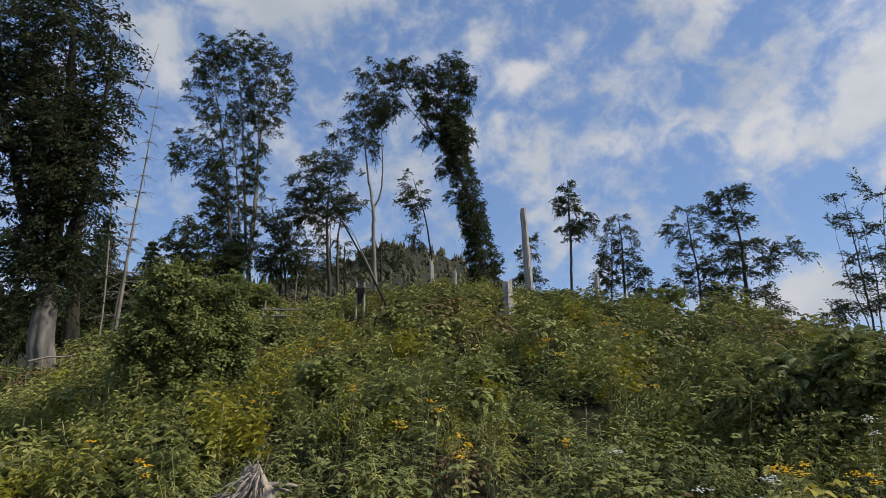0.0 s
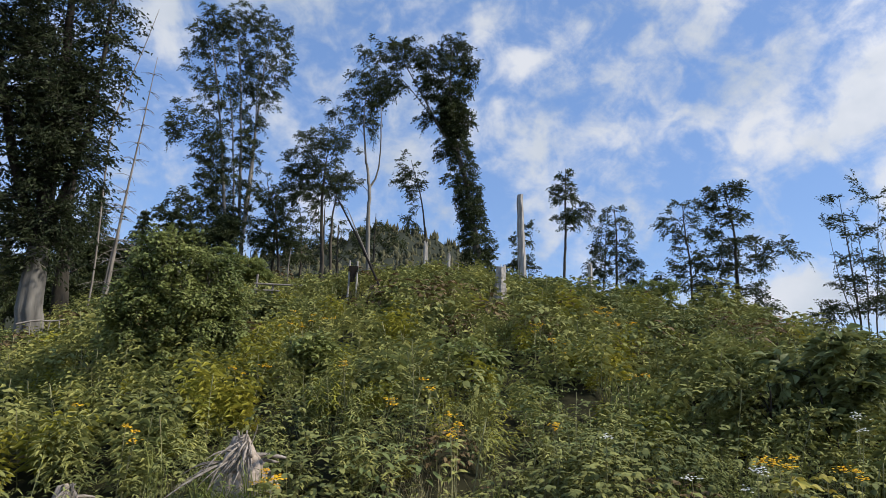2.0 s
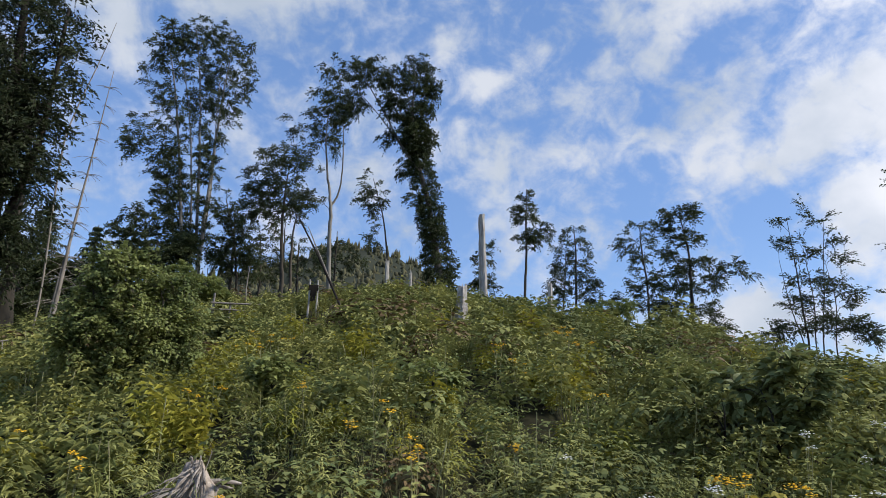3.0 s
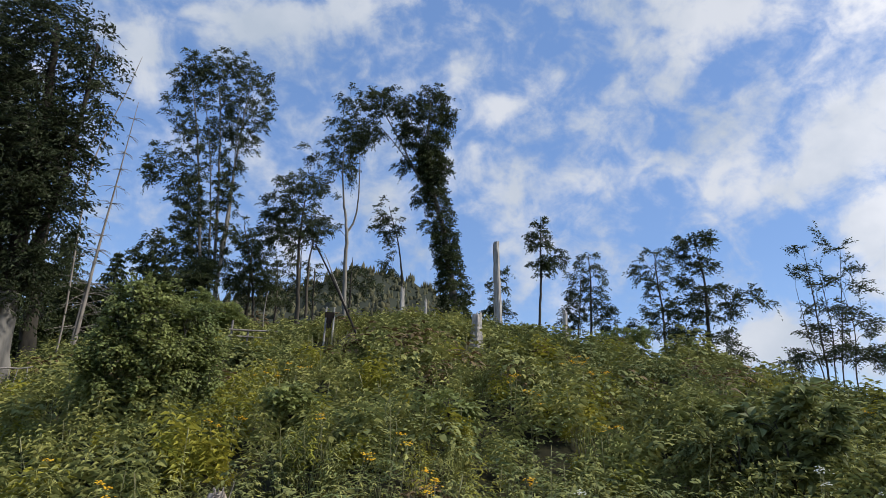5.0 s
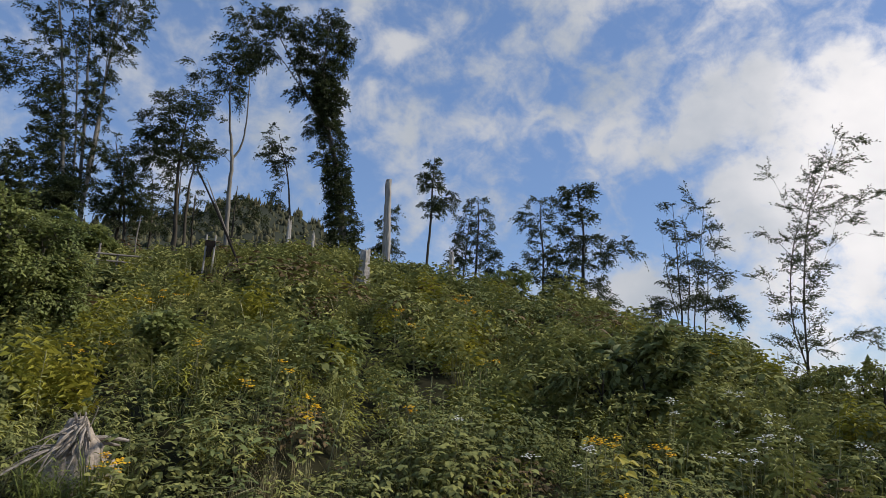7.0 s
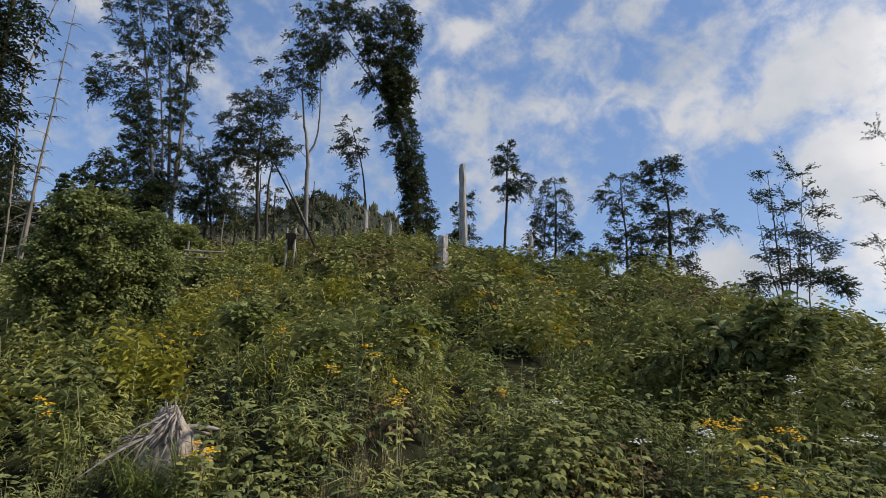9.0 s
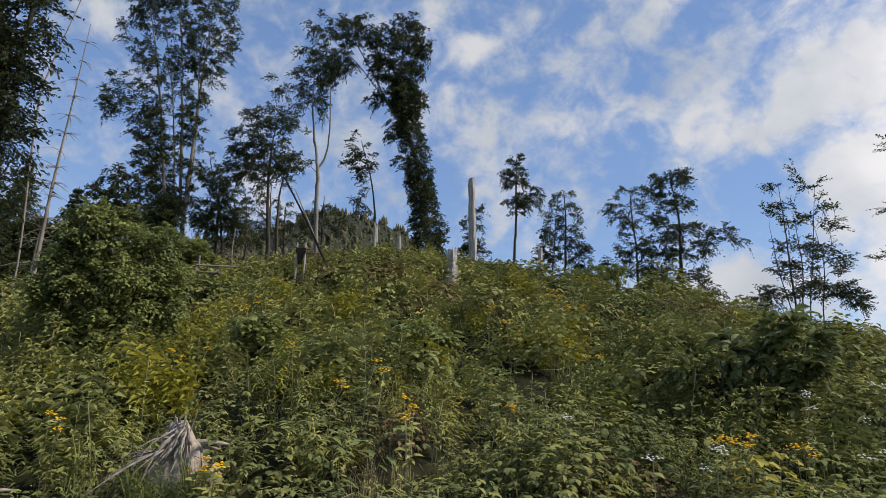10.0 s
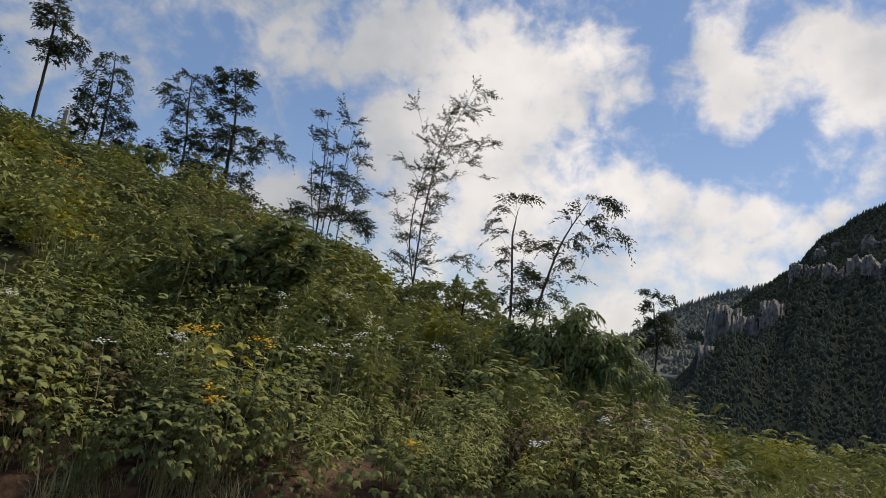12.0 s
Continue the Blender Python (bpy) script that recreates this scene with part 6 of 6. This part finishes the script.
flower_plant("white_umbel", 4.27, 5.01, "white-flowered umbel plant among the herbs", 0.86, 5, 0.12, WHITE, 300, "white umbels on the slope", 0.011, 12)
flower_plant("white_umbel", 3.07, 4.08, "white-flowered umbel plant among the herbs", 0.86, 2, 0.1, WHITE, 301, "white umbels on the slope", 0.011, 12)
flower_plant("white_umbel", 3.62, 4.43, "white-flowered umbel plant among the herbs", 0.76, 3, 0.1, WHITE, 302, "white umbels on the slope", 0.011, 12)
flower_plant("white_umbel", 5.52, 5.11, "white-flowered umbel plant among the herbs", 0.76, 4, 0.1, WHITE, 303, "white umbels on the slope", 0.011, 12)
flower_plant("white_umbel", 1.79, 4.41, "white-flowered umbel plant among the herbs", 0.76, 1, 0.04, WHITE, 304, "white umbels on the slope", 0.011, 12)
flower_plant("white_umbel", 4.20, 2.74, "white-flowered umbel plant among the herbs", 0.56, 2, 0.05, WHITE, 305, "white umbels on the slope", 0.011, 12)
flower_plant("white_umbel", 2.21, 4.62, "white-flowered umbel plant among the herbs", 0.56, 1, 0.02, WHITE, 306, "white umbels on the slope", 0.011, 12)
flower_plant("white_umbel", 8.40, 7.89, "white-flowered umbel plant among the herbs", 0.76, 4, 0.15, WHITE, 307, "white umbels on the slope", 0.011, 12)
flower_plant("white_umbel", 1.30, 4.81, "white-flowered umbel plant among the herbs", 0.76, 1, 0.02, WHITE, 308, "white umbels on the slope", 0.011, 12)
flower_plant("white_umbel", 2.22, 4.43, "white-flowered umbel plant among the herbs", 0.66, 2, 0.04, WHITE, 309, "white umbels on the slope", 0.011, 12)
flower_plant("white_umbel", 5.25, 5.66, "white-flowered umbel plant among the herbs", 0.76, 3, 0.12, WHITE, 310, "white umbels on the slope", 0.011, 12)
flower_plant("white_umbel", 5.76, 2.70, "white-flowered umbel plant among the herbs", 0.56, 3, 0.15, WHITE, 311, "white umbels on the slope", 0.011, 12)
flower_plant("white_umbel", 4.53, 5.85, "white-flowered umbel plant among the herbs", 0.76, 3, 0.12, WHITE, 312, "white umbels on the slope", 0.011, 12)
flower_plant("white_umbel", 6.79, 6.93, "white-flowered umbel plant among the herbs", 0.76, 3, 0.15, WHITE, 313, "white umbels on the slope", 0.011, 12)
flower_plant("white_umbel", 5.19, 5.93, "white-flowered umbel plant among the herbs", 0.76, 3, 0.12, WHITE, 314, "white umbels on the slope", 0.011, 12)
flower_plant("white_umbel", 6.50, 14.64, "white-flowered umbel plant among the herbs", 0.66, 3, 0.15, WHITE, 315, "white umbels on the slope", 0.011, 12)
flower_plant("white_umbel", 3.65, 5.54, "white-flowered umbel plant among the herbs", 0.76, 3, 0.1, WHITE, 316, "white umbels on the slope", 0.011, 12)
flower_plant("white_umbel", 5.07, 6.37, "white-flowered umbel plant among the herbs", 0.76, 3, 0.12, WHITE, 317, "white umbels on the slope", 0.011, 12)
flower_plant("white_umbel", 4.98, 2.73, "white-flowered umbel plant among the herbs", 0.56, 2, 0.1, WHITE, 318, "white umbels on the slope", 0.011, 12)



def broad_leaved_plant(x, y, label, height, count, size, mat, seed):
    """A young plant with big pointed leaves on long stalks."""
    global rng
    rng = np.random.default_rng(seed)
    top = thing("broad_leaved_plant", x, y, float(land(x, y)), label, "plant", "broad-leaved plants on the slope")
    part("stem", tube(curve([(0, 0, -0.05), (0.02, 0, height * 0.5), (0.03, 0.02, height * 0.9)], 8), np.linspace(0.008, 0.003, 8), 5), STALK, top)
    for k in range(count):
        a, h = k * 2.4, height * (0.45 + 0.55 * k / count)
        d = np.array([math.cos(a), math.sin(a), 0.35])
        base = np.array([0.02, 0.01, h * 0.95])
        end = base + d * size * rng.uniform(0.6, 1.3)
        stalk = part("leaf_stalk", tube([base, (base + end) / 2 + [0, 0, 0.01], end], [0.003, 0.0025, 0.002], 4), STALK, top)
        big = size * rng.uniform(0.8, 1.2)
        blades = leaves(np.array([end] * 3), np.array([d * [1, 1, -0.3], d * [1, 1, -0.3] + [-0.9 * d[1], 0.9 * d[0], 0], d * [1, 1, -0.3] - [-0.9 * d[1], 0.9 * d[0], 0]]), np.array([1, 0.8, 0.8]) * big, np.array([0.7, 0.5, 0.5]) * big, 0.3, 0.1, 2)
        part("leaf", blades, mat, stalk)


for k, (x, y, h, n, size, mat, label) in enumerate((
        (2.46, 4.45, 0.66, 17, 0.085, BROAD_LEAF, "young maple with yellowing broad leaves"), (2.80, 4.26, 0.58, 11, 0.09, LIME_LEAF, "small plant with broad yellow-green leaves"),
        (1.04, 4.13, 0.50, 19, 0.10, GRASS, "low plant with large lime-green leaves"), (1.05, 4.04, 0.34, 13, 0.10, GRASS, "low plant with large lime-green leaves"),
        (3.17, 5.24, 0.42, 8, 0.10, BROAD_LEAF, "small plant with broad yellow-green leaves"))):
    broad_leaved_plant(x, y, label, h, n, size, mat, 400 + k)


# ---- far hills ----
def conifers(spots, heights, round_share=0.0):
    """Ragged cones in two tiers and, in part, lumpy round crowns, joined: far woods."""
    V0, F0 = [], []
    for tier, (z0, z1, r) in enumerate(((0.02, 0.7, 0.25), (0.4, 1.0, 0.16))):
        n = len(V0)
        for i in range(5):
            a = i * 1.2566 + tier * 0.6
            rr = r * (1.2, 0.8, 1.1, 0.75, 1.0)[i]
            V0.append((rr * math.cos(a), rr * math.sin(a), z0 + 0.06 * (i % 2)))
        V0.append((0, 0, z1))
        F0 += [(n + i, n + (i + 1) % 5, n + 5) for i in range(5)]
    V1, F1 = [], []
    for z, r in ((0.0, 0.22), (0.42, 0.38), (0.72, 0.27)):
        for i in range(5):
            rr = r * (1.15, 0.75, 1.05, 0.85, 1.2)[(i * 2 + int(z * 10)) % 5]
            V1.append((rr * math.cos(i * 1.2566 + z), rr * math.sin(i * 1.2566 + z), z + 0.10 * ((i * 3) % 4) / 3))
    V1.append((0.03, 0.02, 0.95))
    for k in (0, 5):
        for i in range(5):
            j = (i + 1) % 5
            F1 += [(k + i, k + j, k + 5 + j), (k + i, k + 5 + j, k + 5 + i)]
    F1 += [(10 + i, 10 + (i + 1) % 5, 15) for i in range(5)]
    pick = rng.random(len(spots)) < round_share
    pick[:len(spots) // 5] = False
    out = []
    for proto, sel, grow in (((V0, F0), ~pick, 1.0), ((V1, F1), pick, 0.8)):
        if sel.any():
            p = (np.array(proto[0]), np.array(proto[1]))
            out.append(scattered(p, spots[sel], rng.uniform(0, 6.28, sel.sum()), heights[sel] * grow, 0.05))
    return join(out)


def ridge(name, bearings, tops, near, far, base, label, trees, tree_h, seed, rough, tree_label, leaf_mat=CONIFER, wooded=None, lean_near=0.8, round_share=0.0, floor_mat=FOREST):
    """A wooded mountain side that climbs from near to far, its skyline given in degrees by bearing."""
    global rng
    rng = np.random.default_rng(seed)
    bearings, tops = zip(*sorted(zip(bearings, tops)))
    b = np.linspace(bearings[0], bearings[-1], 150)
    s = np.linspace(-0.15, 1.35, 60)

    def height(b, s):
        t = np.interp(b, bearings, tops)
        d = near + (far - near) * s
        crown = EYE + far * np.tan(np.radians(t))
        up = np.clip(s, -0.2, 1)
        z = base + (crown - base) * (0.35 * up + 0.65 * up**1.6 * np.sign(up)) - np.maximum(s - 1, 0) * (far - near) * 0.35
        z = z + rough * np.sin(b * 1.9 + 5 * s) * np.sin(b * 0.7 + 9 * s + 1) * np.clip(1.2 - s, 0, 1) * np.clip(s + 0.1, 0, 1)
        return d, z

    B, S = np.meshgrid(b, s, indexing="ij")
    S2 = np.maximum(S, 0)
    d, z = height(B, S2)
    z = np.where(S < 0, z + S * 200, z)
    x, y = spot(B, d)
    V = np.stack([x, y, z], -1).reshape(-1, 3)
    i, j = np.meshgrid(np.arange(149), np.arange(59), indexing="ij")
    p = i * 60 + j
    F = np.stack([p, p + 60, p + 61, p + 1], -1).reshape(-1, 4)
    tagged(new(name, mesh_of(name, V, F, floor_mat, True)), label, "mountain", kind="structure")
    wooded = wooded or (bearings[0], bearings[-1])
    bb, ss = rng.uniform(*wooded, trees), rng.uniform(0, 1, trees) ** lean_near
    extra = trees // 5
    ss[:extra] = rng.uniform(0.985, 1.01, extra)
    d, z = height(bb, ss)
    x, y = spot(bb, d)
    stuff("far_wood", conifers(np.column_stack([x, y, z - 1]), tree_h * np.clip(d / (0.55 * far), 0.25, 1) * np.where(np.arange(trees) < extra, rng.uniform(0.5, 1.9, trees), rng.uniform(0.6, 1.3, trees)), round_share), leaf_mat, tree_label, "woods", True)
    return height


def crag(bearing, height_deg, distance, w, h, seed):
    """A pale cliff: an uneven rock face with ledges and upright clefts whose rim bends back into the slope, and a few broken-off blocks."""
    global rng
    rng = np.random.default_rng(seed)
    x, y = spot(bearing, distance)
    z = EYE + distance * math.tan(radians(height_deg))
    top = thing("cliff", x, y, z, "pale grey limestone cliff rising from the dark wood", "cliff", "cliffs on the mountain", turn=bearing)

    def face(cx, cz, hw, hh):
        n = 44
        u, v = np.meshgrid(np.linspace(-1.2, 1.2, n), np.linspace(-1.3, 1.2, n), indexing="ij")
        ph = rng.uniform(0, 6.28, 12)
        # upright towers of unequal height, split by clefts; ledges run across
        rib = 0.5 * np.sin(3.1 * u + ph[0]) + 0.3 * np.sin(6.7 * u + 0.5 * np.sin(2 * v + ph[1]) + ph[2]) + 0.2 * np.sin(13 * u + 0.8 * np.sin(3 * v) + ph[3])
        cleft = np.clip(np.sin(5.2 * u + 0.6 * np.sin(2.3 * v + ph[4]) + ph[5]) - 0.8, 0, 1) * 3 + np.clip(np.sin(9.1 * u - 0.5 * v + ph[6]) - 0.85, 0, 1) * 2.5
        ledge = np.abs(np.sin(2.6 * v + 0.9 * np.sin(2.1 * u + ph[8]) + ph[9])) ** 3 + 0.5 * np.abs(np.sin(6.3 * v + 1.4 * np.sin(3.3 * u + ph[10]))) ** 3
        top_edge = 0.72 + 0.26 * np.sin(2.7 * u + ph[0]) + 0.16 * np.sin(6.1 * u + ph[7]) + 0.06 * np.sin(15 * u + ph[11])
        side = 0.90 + 0.10 * np.sin(4 * v + ph[1]) + 0.05 * np.sin(9 * v + ph[2])
        over = np.maximum(np.maximum(np.abs(u) - side, v - top_edge), 0)
        depth = hw * (-0.30 * rib + 0.35 * cleft + 0.16 * ledge + 0.03 * rng.normal(0, 1, u.shape)) + 0.30 * hh * (v + 1) + 7.0 * hw * over
        V = np.stack([cx + hw * u + hw * 0.012 * rng.normal(0, 1, u.shape), depth, cz + hh * v], -1).reshape(-1, 3)
        i, j = np.meshgrid(np.arange(n - 1), np.arange(n - 1), indexing="ij")
        p = i * n + j
        return V, np.stack([p, p + n, p + n + 1, p, p + n + 1, p + 1], -1).reshape(-1, 3)

    part("rock_face", face(0, 0.1 * h, 0.62 * w, 0.8 * h), ROCK, top)
    for k in range(3):
        s = rng.uniform(0.28, 0.45)
        part("rock_face", face(rng.uniform(-0.8, 0.8) * w, rng.uniform(-0.5, 0.6) * h, s * w * 0.8, s * h * 1.3), ROCK, top)


def on_side(b, el, d, w, h, seed):
    """The same cliff moved along its line of sight on to the mountain side, keeping its apparent size."""
    s = np.linspace(0.02, 0.98, 97)
    far, z = NEAR_SIDE(np.full(97, float(b)), s)
    rise = np.degrees(np.arctan2(z - EYE, far))
    if rise.max() < el + 0.3 or d > 1500:
        return b, el, d, w, h, seed
    at = float(far[np.argmax(rise > el)]) - (6 if el < 5 else 6 + 0.8 * h)
    return b, el, at, w * at / d, h * at / d, seed


def cliff_wood(cliffs):
    """Trees on the ledges and at the feet of the cliffs."""
    global rng
    rng = np.random.default_rng(88)
    P, H = [], []
    for b, el, d, w, h, s in cliffs:
        x, y = spot(b, d)
        z = EYE + d * math.tan(radians(el))
        ca, sa = math.cos(radians(b)), math.sin(radians(b))
        high = el > 5
        for k in range(26 if high else 64):
            u, v = rng.uniform(-1.1, 1.1) * w, (rng.uniform(-0.9, -0.4) if k < 34 else rng.uniform(-0.5, 0.9)) * h
            f = -0.35 * w + 0.35 * (v + h) + (0.3 * w if v > 0 else 0)
            P.append((x + ca * u - sa * f, y + sa * u + ca * f, z + v - 3))
            H.append(rng.uniform(0.22, 0.42) * (12 if high else 20) * d / 1000)
    stuff("cliff_wood", conifers(np.array(P), np.array(H), 0.4), CONIFER, "dark trees on the ledges and feet of the cliffs", "woods", True)


# floor and trees of the far ridge both take the haze-paled colour
ridge("mountain_far", [-56, -60, -63.3, -66, -71, -75, -80, -90], [-3, -1, 0.4, 2.8, 5.2, 6.2, 6.5, 6], 1500, 2600, -60, "distant wooded mountain ridge under clouds", 3200, 20, 81, 20, "distant dull green mixed wood on the ridge, paled for haze", HAZED_WOOD, (-80, -60), 0.8, 0.6, HAZED_WOOD)
NEAR_SIDE = ridge("mountain_near", [-62, -66, -68.3, -69.6, -71, -73, -75, -77, -81, -90, -110, -130, -150], [-6, -4.5, -1.5, 2.0, 3.9, 5.6, 7.1, 10.0, 12.8, 17, 20, 14, 2], 240, 1500, -34, "steep dark wooded mountain side with cliffs", 11500, 9.5, 82, 22, "dense dark mixed wood on the steep mountain", CONIFER, (-88, -66), 1.5, 0.6, SHADE_TONED_FLOOR)
CLIFFS = [(-70.8, 1.5, 1000, 26, 50, 1), (-74.0, 2.7, 1000, 23, 44, 2), (-72.5, 1.8, 980, 20, 32, 3), (-69.4, -0.7, 900, 13, 22, 4),
          (-76.1, 7.2, 1300, 34, 29, 5), (-78.1, 7.3, 1300, 21, 26, 6), (-80.8, 9.9, 1320, 36, 24, 7), (-79.5, 8.0, 1300, 21, 29, 8),
          (-81.1, 7.9, 1280, 26, 32, 9), (-78.3, 9.8, 1320, 18, 11, 10), (-77.1, 8.9, 1320, 15, 20, 12), (-68.6, 1.5, 1800, 24, 14, 11)]
CLIFFS = [on_side(*c) for c in CLIFFS]
for spec in CLIFFS:
    crag(*spec)
cliff_wood(CLIFFS)
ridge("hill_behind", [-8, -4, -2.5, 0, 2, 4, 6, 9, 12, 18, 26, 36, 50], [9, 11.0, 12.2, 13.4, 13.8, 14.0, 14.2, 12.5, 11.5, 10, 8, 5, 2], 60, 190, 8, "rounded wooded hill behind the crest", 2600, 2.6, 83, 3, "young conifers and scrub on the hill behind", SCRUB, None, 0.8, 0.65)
